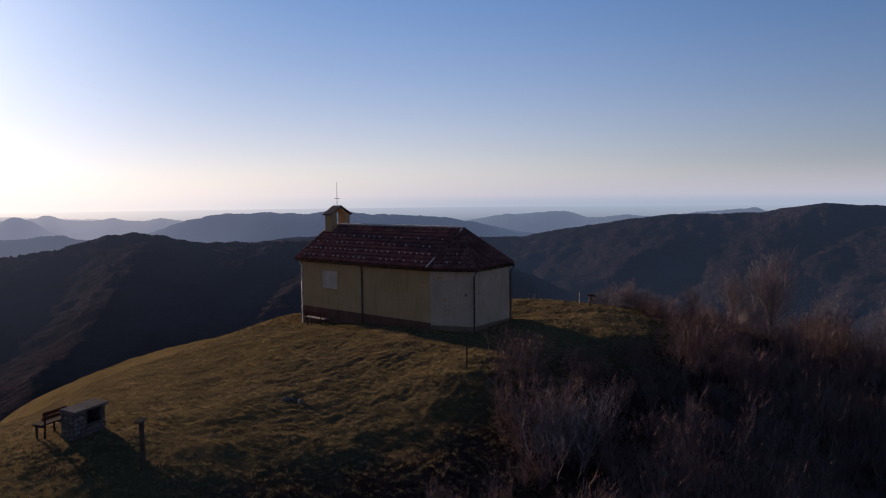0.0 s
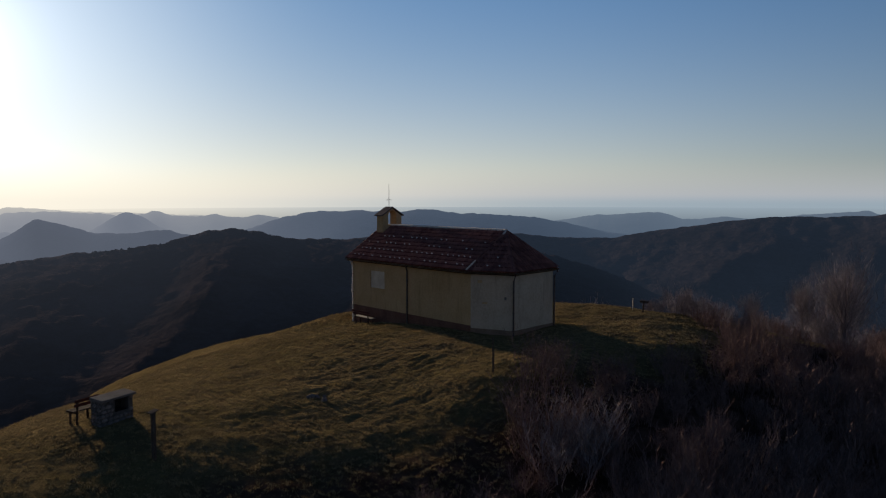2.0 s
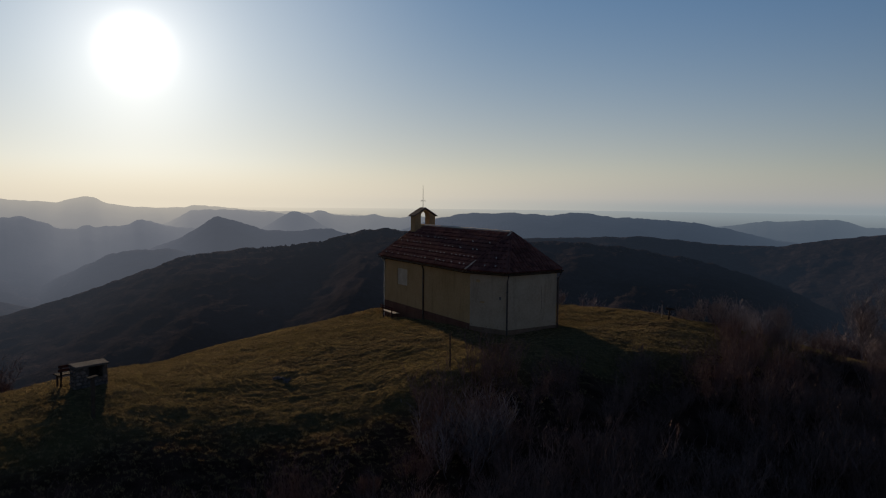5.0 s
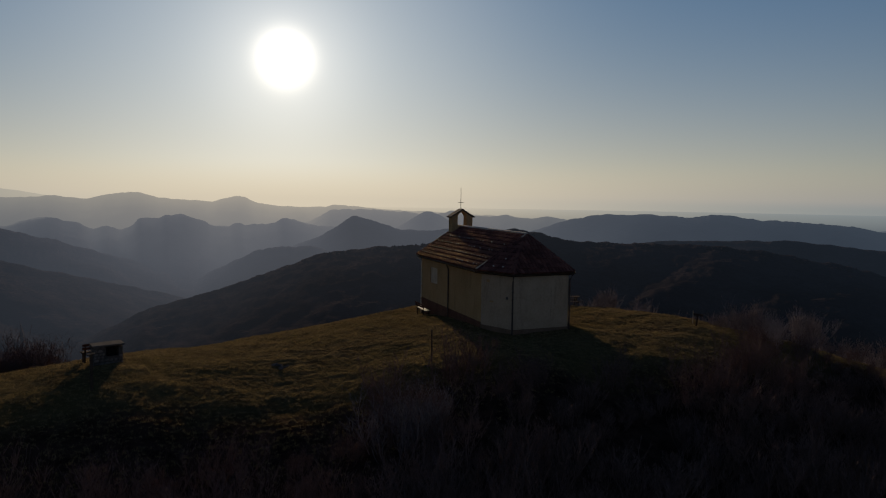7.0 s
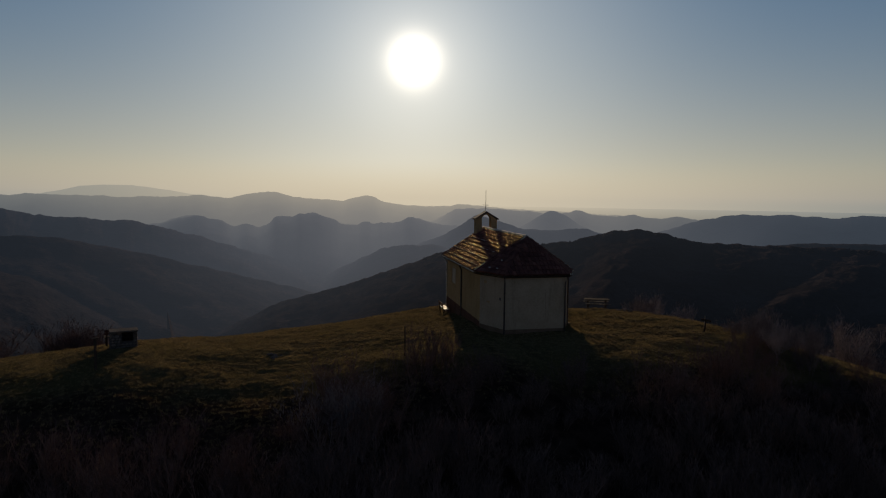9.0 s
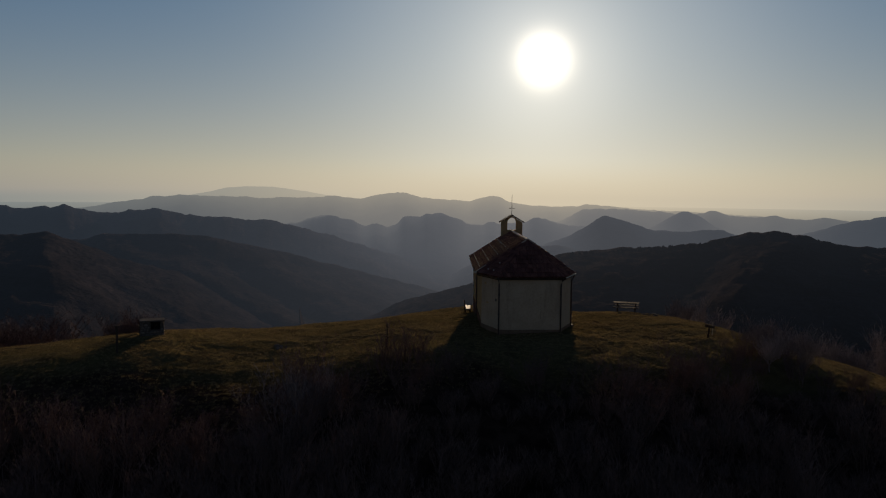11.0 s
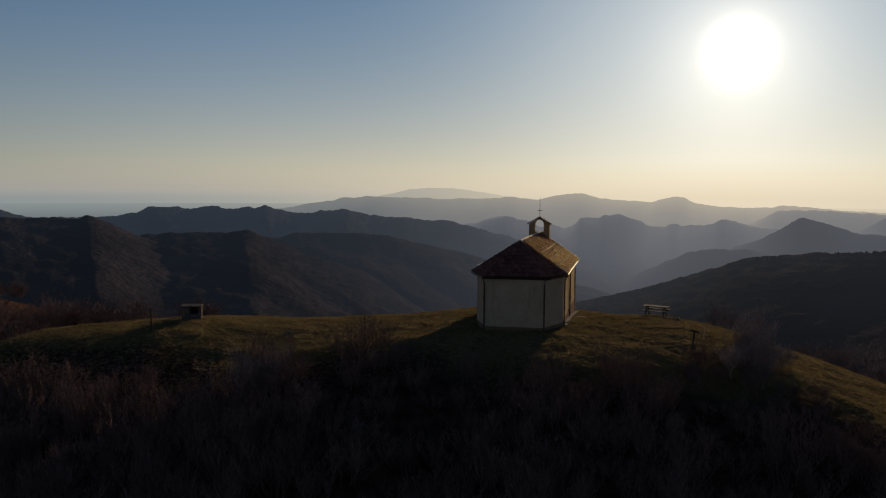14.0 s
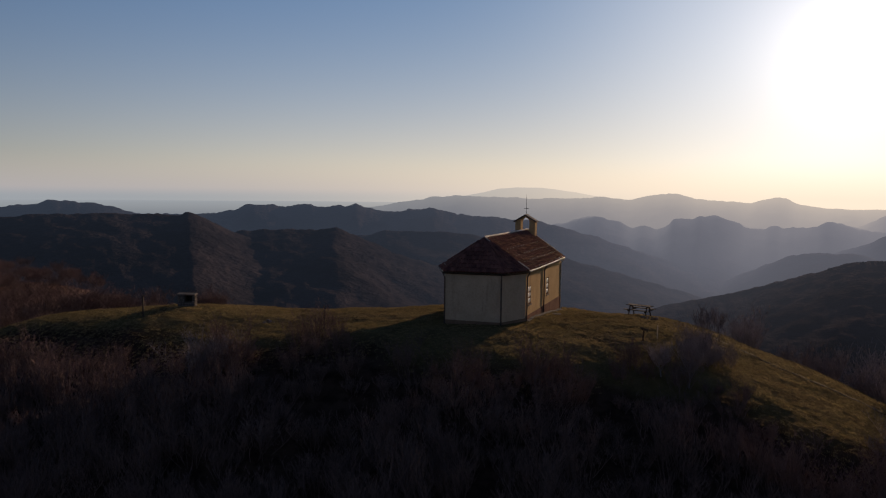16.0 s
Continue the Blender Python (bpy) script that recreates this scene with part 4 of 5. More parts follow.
def picnic_table(m):
    table = thing("picnic_table", m, "weathered wooden picnic table with fixed benches", "picnic table")
    for k in range(4):
        part("tabletop_board", plank(bmesh.new(), 1.98, 0.165, 0.045, pose(0, -0.27 + 0.18 * k, 0.745)), WOOD, table)
    for s in (-1, 1):
        for k in range(2):
            part("seat_board", plank(bmesh.new(), 1.98, 0.14, 0.045, pose(0, s * (0.62 + 0.155 * k), 0.45)), WOOD, table)
    for x in (-0.68, 0.68):
        for s in (-1, 1):
            bm = bmesh.new()
            prism(bm, [(x - 0.03, s * 0.62, -0.12), (x - 0.03, s * 0.52, -0.12), (x - 0.03, s * 0.16, 0.72), (x - 0.03, s * 0.26, 0.72)], (0.06, 0, 0))
            part("leg", bm, DARK_WOOD, table)
        part("bench_bearer", box(bmesh.new(), x + 0.032, x + 0.075, -0.84, 0.84, 0.33, 0.427), DARK_WOOD, table)
        part("top_bearer", box(bmesh.new(), x + 0.032, x + 0.075, -0.34, 0.34, 0.63, 0.722), DARK_WOOD, table)
    return table


picnic_table(stand(9.25, 13.45, -17))


def stone_mesh(seed, sx, sy, sz, rough=0.22):
    """A broken field stone."""
    rng = random.Random(seed)
    bm = bmesh.new()
    bmesh.ops.create_icosphere(bm, subdivisions=1, radius=0.5)
    for v in bm.verts:
        v.co = Vector((v.co.x * sx, v.co.y * sy, v.co.z * sz)) * rng.uniform(1 - rough, 1 + rough)
    return bm


def barbecue(m):
    """A masonry barbecue: stone-faced block, dark fire opening to the front, slab on top."""
    fire = thing("barbecue", m, "field-stone barbecue block with a sooty fire opening and flat slab", "barbecue")
    bm = bmesh.new()
    lattice(bm, [-0.72, -0.1, 0.52, 0.72], [-0.27, 0.17, 0.27], [-0.4, 0.42, 0.9], lambda i, j, k: (i, j, k) != (1, 0, 1))
    part("core", bm, MORTAR, fire)
    bm = bmesh.new()
    lattice(bm, [-0.098, 0.518], [-0.25, 0.13, 0.168], [0.424, 0.43, 0.898], lambda i, j, k: j == 1 or k == 0)
    part("hearth", bm, SOOT, fire, "soot-black hearth")
    bm = bmesh.new()
    box(bm, -0.79, 0.79, -0.34, 0.34, 0.9, 0.985, bevel=0.012)
    part("slab", bm, CONCRETE, fire, "flat concrete slab", m=pose(0, 0, 0.035, 4.5))
    rng = random.Random(5)
    count = 0
    for face in ("front", "back", "left", "right"):
        z = 0.02
        while z < 0.86:
            h = rng.uniform(0.11, 0.17)
            at, end = (-0.72, 0.72) if face in ("front", "back") else (-0.27, 0.27)
            while at < end - 0.05:
                w_ = min(rng.uniform(0.14, 0.28), end - at)
                c = at + w_ / 2
                blocked_here = face == "front" and -0.1 - w_ / 2 + 0.03 < c < 0.52 + w_ / 2 - 0.03 and z + h > 0.44
                if not blocked_here:
                    bm = stone_mesh(count, w_ * 1.12, 0.1, h * 1.12, 0.14)
                    mm = {"front": pose(c, -0.275, z + h / 2), "back": pose(c, 0.275, z + h / 2), "left": pose(-0.725, c, z + h / 2, 0, 0, 90), "right": pose(0.725, c, z + h / 2, 0, 0, 90)}[face]
                    part("stone", bm, STONE, fire, m=mm)
                    count += 1
                at += w_ + 0.012
            z += h + 0.01
    return fire


barbecue(pose(-23.1, -0.12, -0.62, 0, 0, 20) @ Matrix.Diagonal((0.9, 0.95, 1, 1)))


def sign_post(m, tall):
    """A timber post with a slanting panel under a narrow cover."""
    post = thing("sign_post", m, "timber post with a small slanting board on top", "sign post")
    part("post", box(bmesh.new(), -0.055, 0.055, -0.055, 0.055, -0.4, tall, bevel=0.008), WOOD, post)
    part("board", plank(bmesh.new(), 0.34, 0.2, 0.03, pose(0, 0, tall + 0.03, 3, -7)), WOOD, post, "flat weathered board")
    return post


sign_post(stand(-23.3, -4.5, 25), 0.76 - hill(-23.3, -4.5))
pole = thing("marker_pole", stand(-8.4, -4.7), "thin grey wooden pole standing in the grass", "pole")
part("shaft", tube(bmesh.new(), [(0, 0, -0.4), (0.015, 0.01, 0.6), (0.0, 0.02, 1.52)], 0.042, 7, 0.036), WOOD, pole)
part("cap", tube(bmesh.new(), [(0, 0.02, 1.52), (0, 0.02, 1.56)], 0.055, 7, 0.04), WOOD, pole)
trail = thing("trail_post", stand(10.93, -0.1, -40), "leaning timber trail post with a crosspiece", "trail post")
part("post", tube(bmesh.new(), [(-0.1, 0, -0.3), (0.0, 0, 0.72)], 0.06, 7, 0.05), DARK_WOOD, trail)
part("crosspiece", plank(bmesh.new(), 0.6, 0.14, 0.06, pose(0.02, 0, 0.75, 90, 6)), DARK_WOOD, trail)
stake = thing("stake", stand(11.6, 1.2), "thin pale stake in the turf", "stake")
part("shaft", tube(bmesh.new(), [(0, 0, -0.3), (0.02, 0, 0.85)], 0.032, 6, 0.028), WHITE, stake)

# heap of stones and the fire ring beside the table
for k in range(9):
    a = random.uniform(0, 6.28)
    r = random.uniform(0.1, 0.75)
    x, y = -15.1 + r * math.cos(a), -1.1 + r * 0.7 * math.sin(a)
    s = random.uniform(0.13, 0.28)
    ob = new("field_stone", mesh_of("field_stone", stone_mesh(100 + k, s * 1.3, s, s * 0.8), STONE))
    ob.matrix_basis = pose(x, y, ground_height(x, y) + s * 0.25 + (0.08 if r < 0.2 else 0), 0, 0, random.uniform(0, 180))
    tagged(ob, "rough pale field stone in a small heap on the grass", "stone", "heap of stones")
for k in range(10):
    a = 2 * math.pi * k / 10
    x, y = 10.3 + 0.55 * math.cos(a), 10.6 + 0.5 * math.sin(a)
    s = random.uniform(0.2, 0.3)
    ob = new("ring_stone", mesh_of("ring_stone", stone_mesh(200 + k, s * 1.2, s, s * 0.7), STONE))
    ob.matrix_basis = pose(x, y, ground_height(x, y) + s * 0.2, 0, 0, random.uniform(0, 180))
    tagged(ob, "grey stone of a fire ring on the grass", "stone", "fire ring stones")
slab = new("slab", mesh_of("slab", box(bmesh.new(), -0.35, 0.35, -0.25, 0.25, -0.12, 0.06, bevel=0.015), CONCRETE))
slab.matrix_basis = stand(3.75, 8.45, 12)
tagged(slab, "pale concrete slab lying flush in the turf", "slab")


# worn trail along the eastern shoulder
def ground_strip(line, label, wide=1.0):
    verts, faces, count = [], [], 120
    for i in range(count + 1):
        f = i / count * (len(line) - 1)
        k = min(len(line) - 2, int(f))
        a, b = Vector(line[k]), Vector(line[k + 1])
        p = a.lerp(b, f - k)
        n = Vector((a.y - b.y, b.x - a.x)).normalized()
        p += n * 0.18 * noise.noise(Vector((f * 2.1, 1, 4)))
        for s, z in ((-0.27, -0.06), (-0.15, 0.03), (0.0, 0.015), (0.15, 0.03), (0.27, -0.06)):
            q = p + n * s * wide * (1 + 0.4 * noise.noise(Vector((f * 5, s, 0))))
            verts.append((q.x, q.y, ground_height(q.x, q.y) + z))
    for i in range(count):
        for k in range(4):
            a = i * 5 + k
            faces.append((a, a + 1, a + 6, a + 5))
    tagged(raw("path", verts, faces, EARTH, True), label, "path", kind="structure")


ground_strip([(13.6, 8.2), (15.7, 5.7), (18.0, 3.9), (20.0, 2.9), (22.4, 1.4), (26, -1.0), (31, -4.5)], "narrow worn earth trail along the grassy shoulder")
# strip added in place of the turf lip that the low sun lights
ground_strip([(-29.8, -1.6), (-32, -1.0), (-34.6, -0.4), (-39, 0.8), (-44, 3.0)], "thin earth strip standing in for the sunlit turf edge on the western crest", 0.6)


# ---- scrub ----
def twig(verts, faces, points, r0, r1):
    """A three-sided tapering twig along points."""
    base = len(verts)
    for i, p in enumerate(points):
        r = r0 + (r1 - r0) * i / (len(points) - 1)
        for k in range(3):
            a = 2.094 * k
            verts.append((p[0] + r * math.cos(a), p[1] + r * math.sin(a), p[2]))
    for i in range(len(points) - 1):
        for k in range(3):
            l = (k + 1) % 3
            faces.append((base + i * 3 + k, base + i * 3 + l, base + i * 3 + 3 + l, base + i * 3 + 3 + k))


def limb(rng, start, way, length, steps, bend):
    points, p, d = [start], Vector(start), Vector(way).normalized()
    for k in range(steps):
        d = (d + Vector((rng.gauss(0, bend), rng.gauss(0, bend), rng.gauss(0.05, bend * 0.5)))).normalized()
        p = p + d * length / steps
        points.append(tuple(p))
    return points


def ribbon(verts, faces, points, r):
    """A hair-thin twig: a narrow strip running to a point."""
    for p, q in zip(points, points[1:]):
        base = len(verts)
        turn = 37.0 * (p[0] + 3.1 * p[1] + 1.7 * p[2])
        dx, dy = math.cos(turn) * r, math.sin(turn) * r
        verts += [(p[0] - dx, p[1] - dy, p[2]), (p[0] + dx, p[1] + dy, p[2]), (q[0] + dx * 0.5, q[1] + dy * 0.5, q[2]), (q[0] - dx * 0.5, q[1] - dy * 0.5, q[2])]
        faces.append((base, base + 1, base + 2, base + 3))


def spike(verts, faces, start, way, length, r):
    """The outermost twig: one sliver running to a point."""
    base = len(verts)
    turn = 53.0 * (way[0] + 2.3 * way[1] + way[2])
    dx, dy, f = math.cos(turn) * r, math.sin(turn) * r, length / math.sqrt(way[0] ** 2 + way[1] ** 2 + way[2] ** 2)
    verts += [(start[0] - dx, start[1] - dy, start[2]), (start[0] + dx, start[1] + dy, start[2]), (start[0] + way[0] * f, start[1] + way[1] * f, start[2] + way[2] * f)]
    faces.append((base, base + 1, base + 2))


def shrub_mesh(seed, height, spread, stems, twigs, material, trunk=False):
    """Bare winter shrub: stems splaying from the root, each with forked twigs; a tree gives its trunk and its crown."""
    rng = random.Random(seed)
    verts, faces, starts = [], [], []
    if trunk:
        body = limb(rng, (0, 0, -0.3), (0.05, 0, 1), height * 0.55, 5, 0.06)
        bole = bpy.data.meshes.new("trunk")
        bole_verts, bole_faces = [], []
        twig(bole_verts, bole_faces, body, 0.10, 0.05)
        bole.from_pydata(bole_verts, [], bole_faces)
        bole.materials.append(material)
        starts = [body[rng.randint(2, 5)] for _ in range(stems)]
    for k in range(stems):
        a = rng.uniform(0, 6.28)
        lean = rng.uniform(0.1, spread)
        root = 0.7 * rng.random() ** 0.5
        origin = starts[k] if trunk else (root * math.cos(a), root * math.sin(a), -0.25)
        stem = limb(rng, origin, (math.cos(a) * lean, math.sin(a) * lean, 0.6 if trunk else 1.0), height * rng.uniform(0.55, 1.0) * (0.52 if trunk else 1.0), 4, 0.13)
        twig(verts, faces, stem, 0.02 if not trunk else 0.035, 0.007)
        for q in range(twigs):
            f = rng.uniform(0.2, 0.98) * 4
            i = min(3, int(f))
            at = Vector(stem[i]).lerp(Vector(stem[i + 1]), f - i)
            b = rng.uniform(0, 6.28)
            side = limb(rng, tuple(at), (math.cos(b) * 0.5, math.sin(b) * 0.5, rng.uniform(0.6, 1.3)), height * rng.uniform(0.14, 0.34), 2, 0.16)
            ribbon(verts, faces, side, 0.009)
            for e in range(6):
                b2 = b + rng.uniform(-1.6, 1.6)
                spike(verts, faces, side[1 + e % 2], (math.cos(b2) * 0.6, math.sin(b2) * 0.6, rng.uniform(0.4, 1.3)), height * rng.uniform(0.06, 0.17), 0.0085)
    data = bpy.data.meshes.new("crown" if trunk else "bare_shrub")
    data.from_pydata(verts, [], faces)
    data.materials.append(material)
    return (bole, data) if trunk else data


KINDS = [shrub_mesh(11, 2.6, 0.7, 18, 19, BARK), shrub_mesh(12, 3.2, 0.6, 19, 19, PALE_BARK), shrub_mesh(13, 2.0, 0.9, 18, 18, BARK), shrub_mesh(14, 2.5, 0.7, 17, 19, PALE_BARK), shrub_mesh(15, 1.7, 1.0, 17, 18, BARK)]
def recoloured(data, material):
    other = data.copy()
    other.materials.clear()
    other.materials.append(material)
    return other


# the same shrubs again, shade painted into the bark
SHADED_KINDS = [recoloured(k, SHADED_BARK) for k in KINDS]
SAPLING = shrub_mesh(31, 2.0, 0.3, 10, 9, SHADED_BARK)
TREES = [shrub_mesh(21, 5.2, 0.9, 22, 18, BARK, True), shrub_mesh(22, 6.0, 0.8, 24, 18, BARK, True), shrub_mesh(23, 4.4, 1.0, 20, 18, PALE_BARK, True)]


def scrub_density(x, y):
    """How thick the scrub stands: dense on the north slope and the east end, none on the turf."""
    edge = along(x, SCRUB_EDGE) + 2.2 * noise.noise(Vector((x * 0.23, y * 0.23, 4)))
    return max(0.0, min(1.0, (edge - y) / 3.0))


SCRUB_EDGE = [(-60, -6), (-34, -10), (-26, -11.5), (-20, -11.5), (-14, -11.2), (-10, -10.2), (-8, -9.0), (-5, -8.0), (-3, -7.4), (1, -8.0), (3, -8.8), (8, -7.6), (10.3, -5.0), (11.3, -2.4), (12.5, -0.9), (15, -1.4), (16.2, -5.5), (18, -9), (21.5, -10), (23, -4), (30, -2), (60, 4)]
rng = random.Random(77)
places = []
tries = 0
while len(places) < 520 and tries < 30000:
    tries += 1
    x, y = rng.uniform(-42, 52), rng.uniform(-23, 4)
    if rng.random() > scrub_density(x, y) or any((x - a) ** 2 + (y - b) ** 2 < 1.5 for a, b in places):
        continue
    if (x + 8.9) ** 2 + (y + 5.2) ** 2 > 6.0:  # room round the marker pole
        places.append((x, y))
places.sort(key=lambda q: math.hypot(q[0] + 4, q[1] + 9))
for x, y in places[:270]:
    # most slope shrubs take the bark darkened for shade, the rest plain bark
    data = (SHADED_KINDS if x < 22 or y < -10 - 2 * noise.noise(Vector((x * 0.3, y * 0.3, 8))) else KINDS)[rng.randrange(len(KINDS))]
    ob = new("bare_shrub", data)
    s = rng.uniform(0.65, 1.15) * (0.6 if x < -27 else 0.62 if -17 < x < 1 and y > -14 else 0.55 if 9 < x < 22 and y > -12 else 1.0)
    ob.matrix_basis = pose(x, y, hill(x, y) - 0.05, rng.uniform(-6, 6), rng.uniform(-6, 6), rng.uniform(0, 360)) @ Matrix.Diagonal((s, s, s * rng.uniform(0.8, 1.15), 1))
    tagged(ob, "bare brown winter shrub with many thin stems", "shrub", "bare shrubs on the slope")
verts, faces = [], []
for x, y in places[270:]:
    data = KINDS[rng.randrange(len(KINDS))]
    s = rng.uniform(0.8, 1.35)
    m = pose(x, y, hill(x, y) - 0.05, 0, 0, rng.uniform(0, 360)) @ Matrix.Diagonal((s, s, s, 1))
    base = len(verts)
    verts += [m @ p.co for p in data.vertices]
    faces += [tuple(base + k for k in f.vertices) for f in data.polygons]
rng = random.Random(41)
for k in range(170):
    f, off = rng.uniform(0.0, 1.0), rng.gauss(0, 9)
    x, y = -40 - 113 * f * f + off * 0.617, -4 + 88 * f * f + off * 0.787
    data = KINDS[k % len(KINDS)]
    m = pose(x, y, hill(x, y) - 0.1, 0, 0, rng.uniform(0, 360)) @ Matrix.Diagonal((1.6, 1.6, 1.0, 1))
    base = len(verts)
    verts += [m @ p.co for p in data.vertices]
    faces += [tuple(base + k for k in f_.vertices) for f_ in data.polygons]
# the joined scrub has shade in its bark colour too
tagged(raw("scrub", verts, faces, SHADED_BARK), "thicket of bare winter scrub on the lower slope", "scrub", kind="stuff")
for x, y, s in [(25, -8, 1.1), (23.6, -5.5, 0.85), (13.8, -6, 0.5), (26.5, -11.5, 1.1), (28.5, -6.5, 1.1), (33, -10, 1.1), (12.4, -5.2, 0.45), (38, -5, 1.1), (31, -15, 1.0), (44, -12, 1.2)]:
    m = pose(x, y, hill(x, y) - 0.05, 0, 0, x * 77) @ Matrix.Diagonal((s, s, s, 1))
    tree = thing("bare_tree", m, "small leafless tree with a rounded twiggy crown", "tree", "bare trees at the slope")
    for name, data in zip(("trunk", "crown"), TREES[int(x * 7) % 3]):
        new(name, data).parent = tree
for x, y, s in [(13.6, -3.0, 0.5), (14.8, -2.4, 0.45)]:
    ob = new("bare_shrub", KINDS[1])
    ob.matrix_basis = pose(x, y, hill(x, y) - 0.05, 0, 0, x * 91) @ Matrix.Diagonal((s, s, s, 1))
    tagged(ob, "slender bare shrub at the edge of the turf", "shrub", "bare shrubs on the slope")

rng = random.Random(19)
for k in range(78):
    x, y = (rng.uniform(14, 44), rng.uniform(11, 24)) if k < 30 else (rng.uniform(24, 38), rng.uniform(9, 15)) if k < 62 else (rng.uniform(25, 40), rng.uniform(-3, 5))
    ob = new("bare_shrub", KINDS[k % 5])
    s = rng.uniform(0.8, 1.35) * (0.85 if 30 <= k < 62 else 1.0)
    ob.matrix_basis = pose(x, y, hill(x, y) - 0.1, 0, 0, rng.uniform(0, 360)) @ Matrix.Diagonal((s, s, s, 1))
    tagged(ob, "bare brown shrub below the grassy shoulder", "shrub", "bare shrubs below the shoulder")

for x, y, s in [(-7.9, -6.6, 1.15), (-8.6, -7.2, 1.0), (-7.2, -7.1, 1.1), (-6.7, -6.4, 0.85), (-8.1, -7.7, 0.95)]:
    ob = new("bare_shrub", SAPLING)
    ob.matrix_basis = pose(x, y, hill(x, y) - 0.05, 0, 0, x * 51) @ Matrix.Diagonal((s, s, s, 1))
    tagged(ob, "slender upright bare shrub at the edge of the turf", "shrub", "bare shrubs on the slope")

# sparse shrubs on the shoulder by the trail post
for k in range(6):
    x, y = rng.uniform(12.8, 15.6), rng.uniform(-2.6, 1.2)
    ob = new("bare_shrub", KINDS[(2, 4, 0)[k % 3]])
    s = rng.uniform(0.55, 0.85)
    ob.matrix_basis = pose(x, y, hill(x, y) - 0.1, 0, 0, rng.uniform(0, 360)) @ Matrix.Diagonal((s, s, s, 1))
    tagged(ob, "sparse bare shrub on the shoulder by the trail post", "shrub", "bare shrubs on the shoulder")

# the broad fan-shaped shrub below the marker pole
for k in range(7):
    a = 0.9 * k
    x, y = -11.2 + 1.4 * (k > 0) * math.cos(a), -11.4 + 1.2 * (k > 0) * math.sin(a)
    ob = new("bare_shrub", (KINDS if k % 4 == 0 else SHADED_KINDS)[(0, 2)[k % 2]])
    s = rng.uniform(0.95, 1.1) * (0.8 if k % 2 else 1.0)
    ob.matrix_basis = pose(x, y, hill(x, y) - 0.1, 0, 0, rng.uniform(0, 360)) @ Matrix.Diagonal((s, s, s, 1))
    tagged(ob, "tall bare shrub fanning out below the marker pole", "shrub", "tall shrubs below the pole")

# thicket beyond the crest behind the barbecue
for k in range(12):
    x, y = -28.3 + rng.uniform(-2.4, 2.0), 8.3 + rng.uniform(-1.4, 2.6)
    ob = new("bare_shrub", SHADED_KINDS[k % 5])
    s = rng.uniform(0.6, 0.95)
    ob.matrix_basis = pose(x, y, hill(x, y) - 0.1, 0, 0, rng.uniform(0, 360)) @ Matrix.Diagonal((s, s, s, 1))
    tagged(ob, "bare shrub with shade-darkened twigs beyond the crest behind the barbecue", "shrub", "bare shrubs behind the barbecue")

# ---- grass ----
def grid_of(values, x0, y0, step, x, y):
    """Values of a square grid, read between its points."""
    fx, fy = (x - x0) / step, (y - y0) / step
    i, j = fx.astype(int), fy.astype(int)
    fx, fy = fx - i, fy - j
    return (values[i, j] * (1 - fx) + values[i + 1, j] * fx) * (1 - fy) + (values[i, j + 1] * (1 - fx) + values[i + 1, j + 1] * fx) * fy


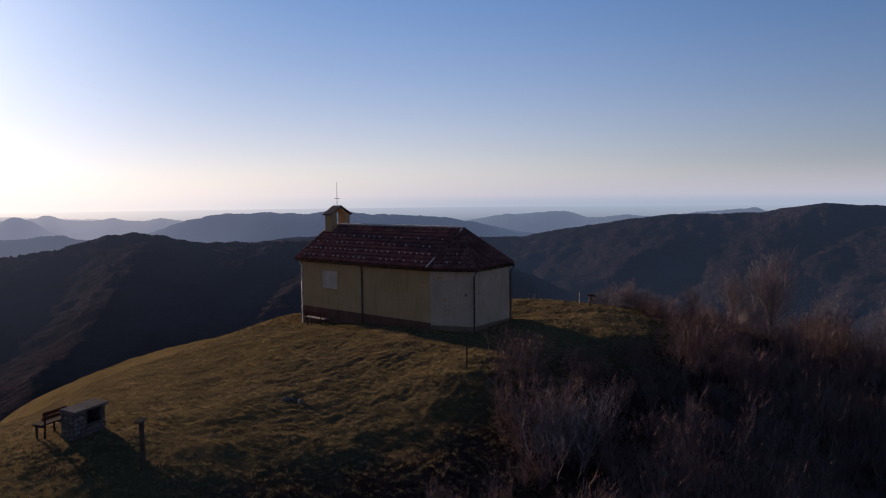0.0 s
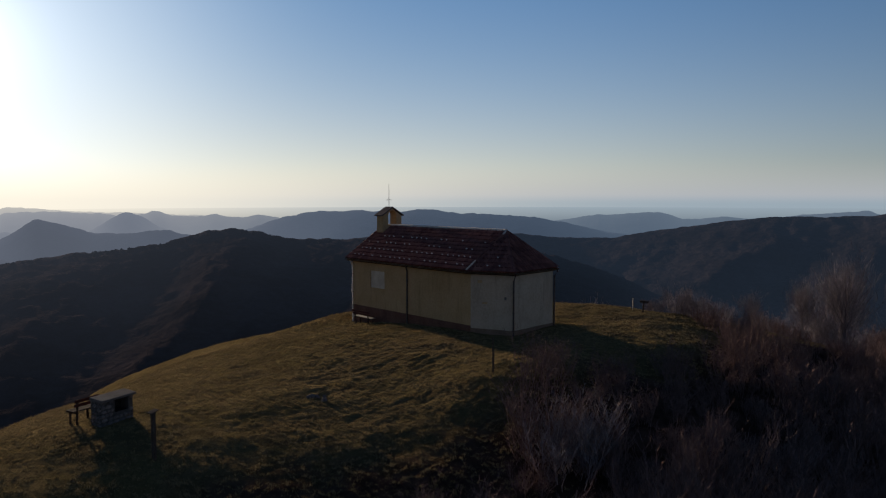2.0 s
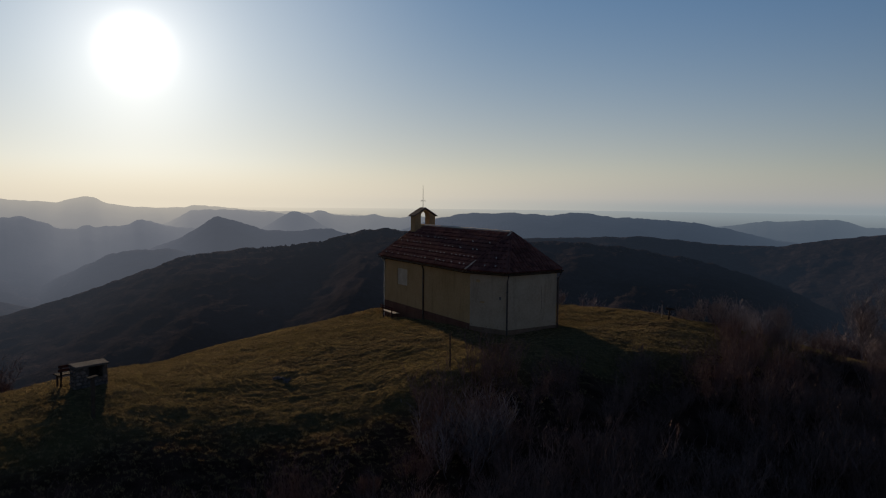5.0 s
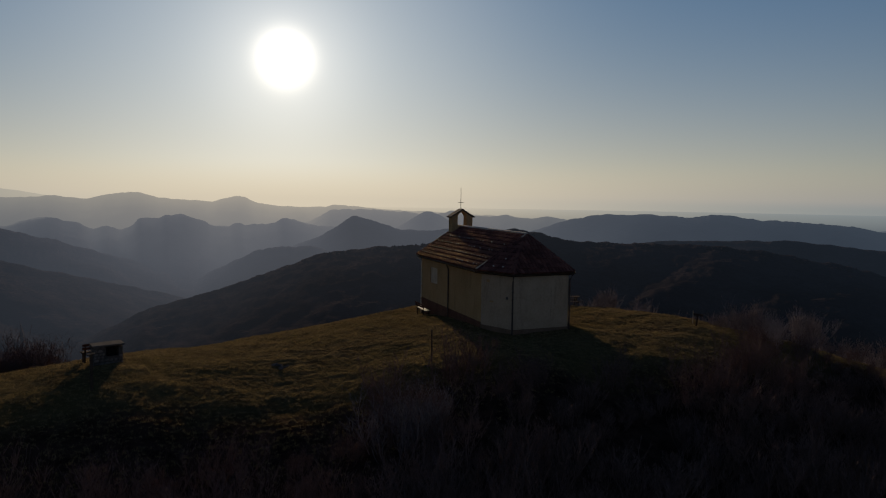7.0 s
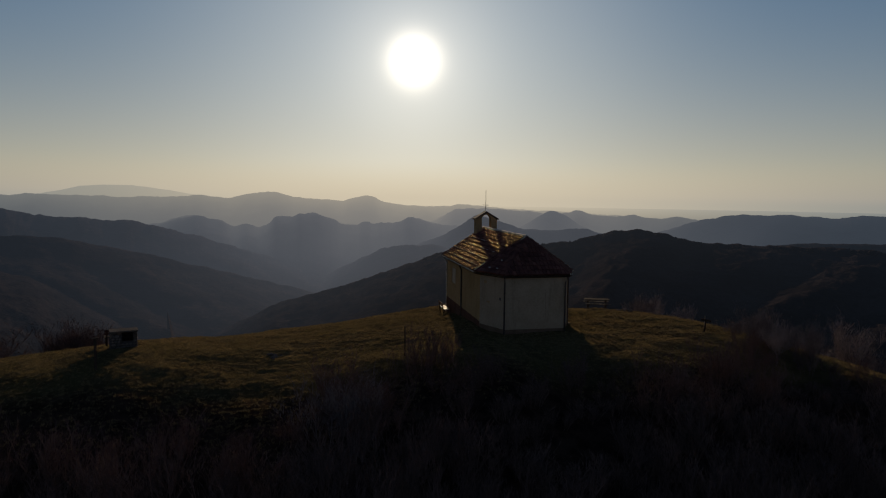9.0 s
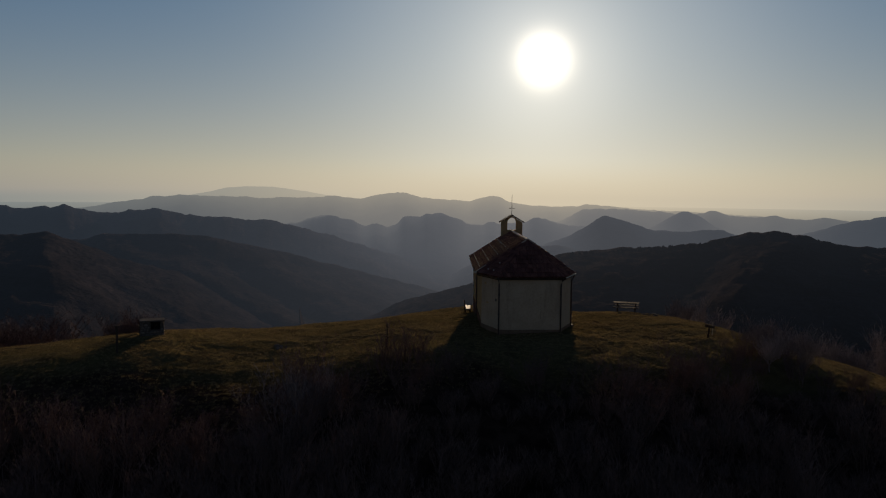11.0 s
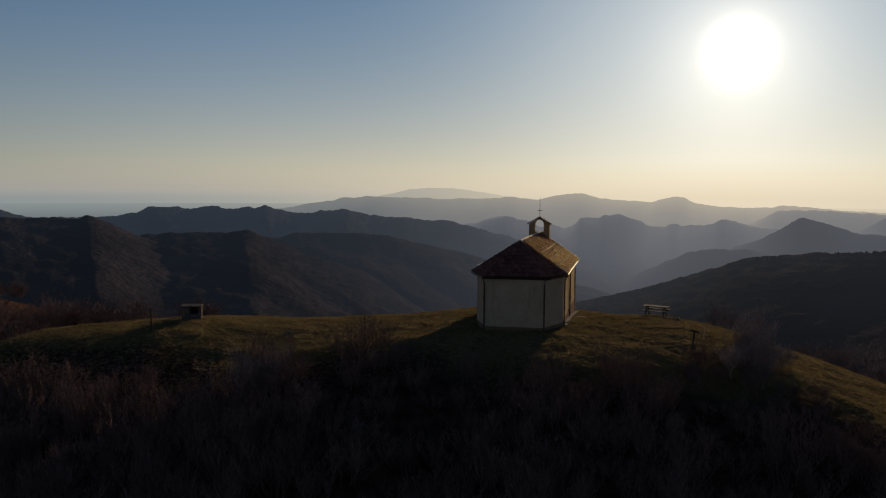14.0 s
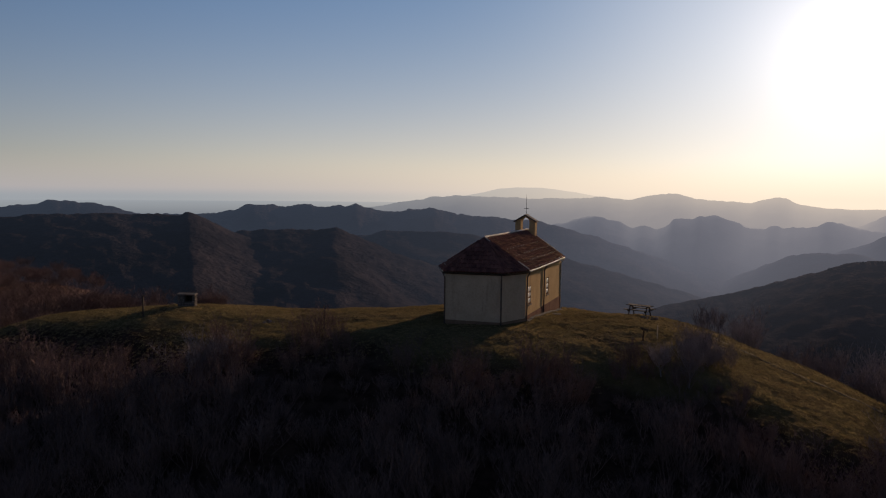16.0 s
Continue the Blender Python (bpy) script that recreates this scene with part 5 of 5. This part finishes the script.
def grass_blades(count):
    """Short blades of grass in tussocks, thick on the hill top and thinner down the slopes."""
    x0, y0, step, across, deep = -38.0, -14.0, 0.2, 345, 260
    lift, open_ = (np.zeros((across + 1, deep + 1)) for _ in range(2))
    tuft = np.zeros((across * 2 + 1, deep * 2 + 1))
    for i in range(across * 2 + 1):
        for j in range(deep * 2 + 1):
            x, y = x0 + i * step / 2, y0 + j * step / 2
            tuft[i, j] = 0.35 * noise.noise(Vector((x * 0.7, y * 0.7, 2))) + 0.8 * noise.noise(Vector((x * 2.6, y * 3.4, 5))) + 0.7 * noise.noise(Vector((x * 6.0, y * 7.0, 1)))
    for i in range(across + 1):
        for j in range(deep + 1):
            x, y = x0 + i * step, y0 + j * step
            lift[i, j] = ground_height(x, y)
            open_[i, j] = max(0.0, min(1.0, (y - along(x, SCRUB_EDGE) + 2.5) / 3))
    rng = np.random.default_rng(3)
    kept = []
    while sum(len(k) for k in kept) < count:
        p = np.concatenate((rng.uniform((x0 + 0.5, y0 + 0.5), (30.5, 17.0), (400000, 2)), rng.uniform((x0 + 0.5, 17.0), (30.5, 37.0), (90000, 2))))
        x, y = p[:, 0], p[:, 1]
        keep = rng.uniform(-2.0, 0.1, len(x)) < grid_of(tuft, x0, y0, step / 2, x, y)
        keep &= rng.uniform(0, 1, len(x)) < grid_of(open_, x0, y0, step, x, y)
        keep &= ~((np.abs(x) < 3.0) & (y > -0.1) & (y < 13.9))
        kept.append(p[keep])
    p = np.concatenate(kept)[:count]
    tufts, each = count // 32, 16
    p[:tufts * each] = np.repeat(p[-tufts:], each, 0) + rng.normal(0, 0.05, (tufts * each, 2))
    x, y = p[:, 0], p[:, 1]
    z = grid_of(lift, x0, y0, step, x, y) - 0.015
    tall = np.where(np.arange(count) < tufts * each, rng.uniform(0.045, 0.09, count), rng.uniform(0.015, 0.04, count)) * (0.95 + 1.0 * np.clip(grid_of(tuft, x0, y0, step / 2, x, y), -0.3, 0.9))
    a, lean, half = rng.uniform(0, 6.28, count), rng.uniform(0, 6.28, count), rng.uniform(0.007, 0.015, count)
    verts = np.empty((count, 3, 3), np.float32)
    verts[:, 0] = np.stack((x - half * np.cos(a), y - half * np.sin(a), z), 1)
    verts[:, 1] = np.stack((x + half * np.cos(a), y + half * np.sin(a), z), 1)
    verts[:, 2] = np.stack((x + 0.5 * tall * np.cos(lean), y + 0.5 * tall * np.sin(lean), z + tall), 1)
    data = bpy.data.meshes.new("grass")
    data.vertices.add(count * 3)
    data.vertices.foreach_set("co", verts.ravel())
    data.loops.add(count * 3)
    data.loops.foreach_set("vertex_index", np.arange(count * 3, dtype=np.int32))
    data.polygons.add(count)
    data.polygons.foreach_set("loop_start", np.arange(0, count * 3, 3, dtype=np.int32))
    data.update(calc_edges=True)
    data.materials.append(BLADES)
    tagged(new("grass", data), "short tussocky grass, green and straw coloured", "grass", kind="stuff")


grass_blades(1000000)
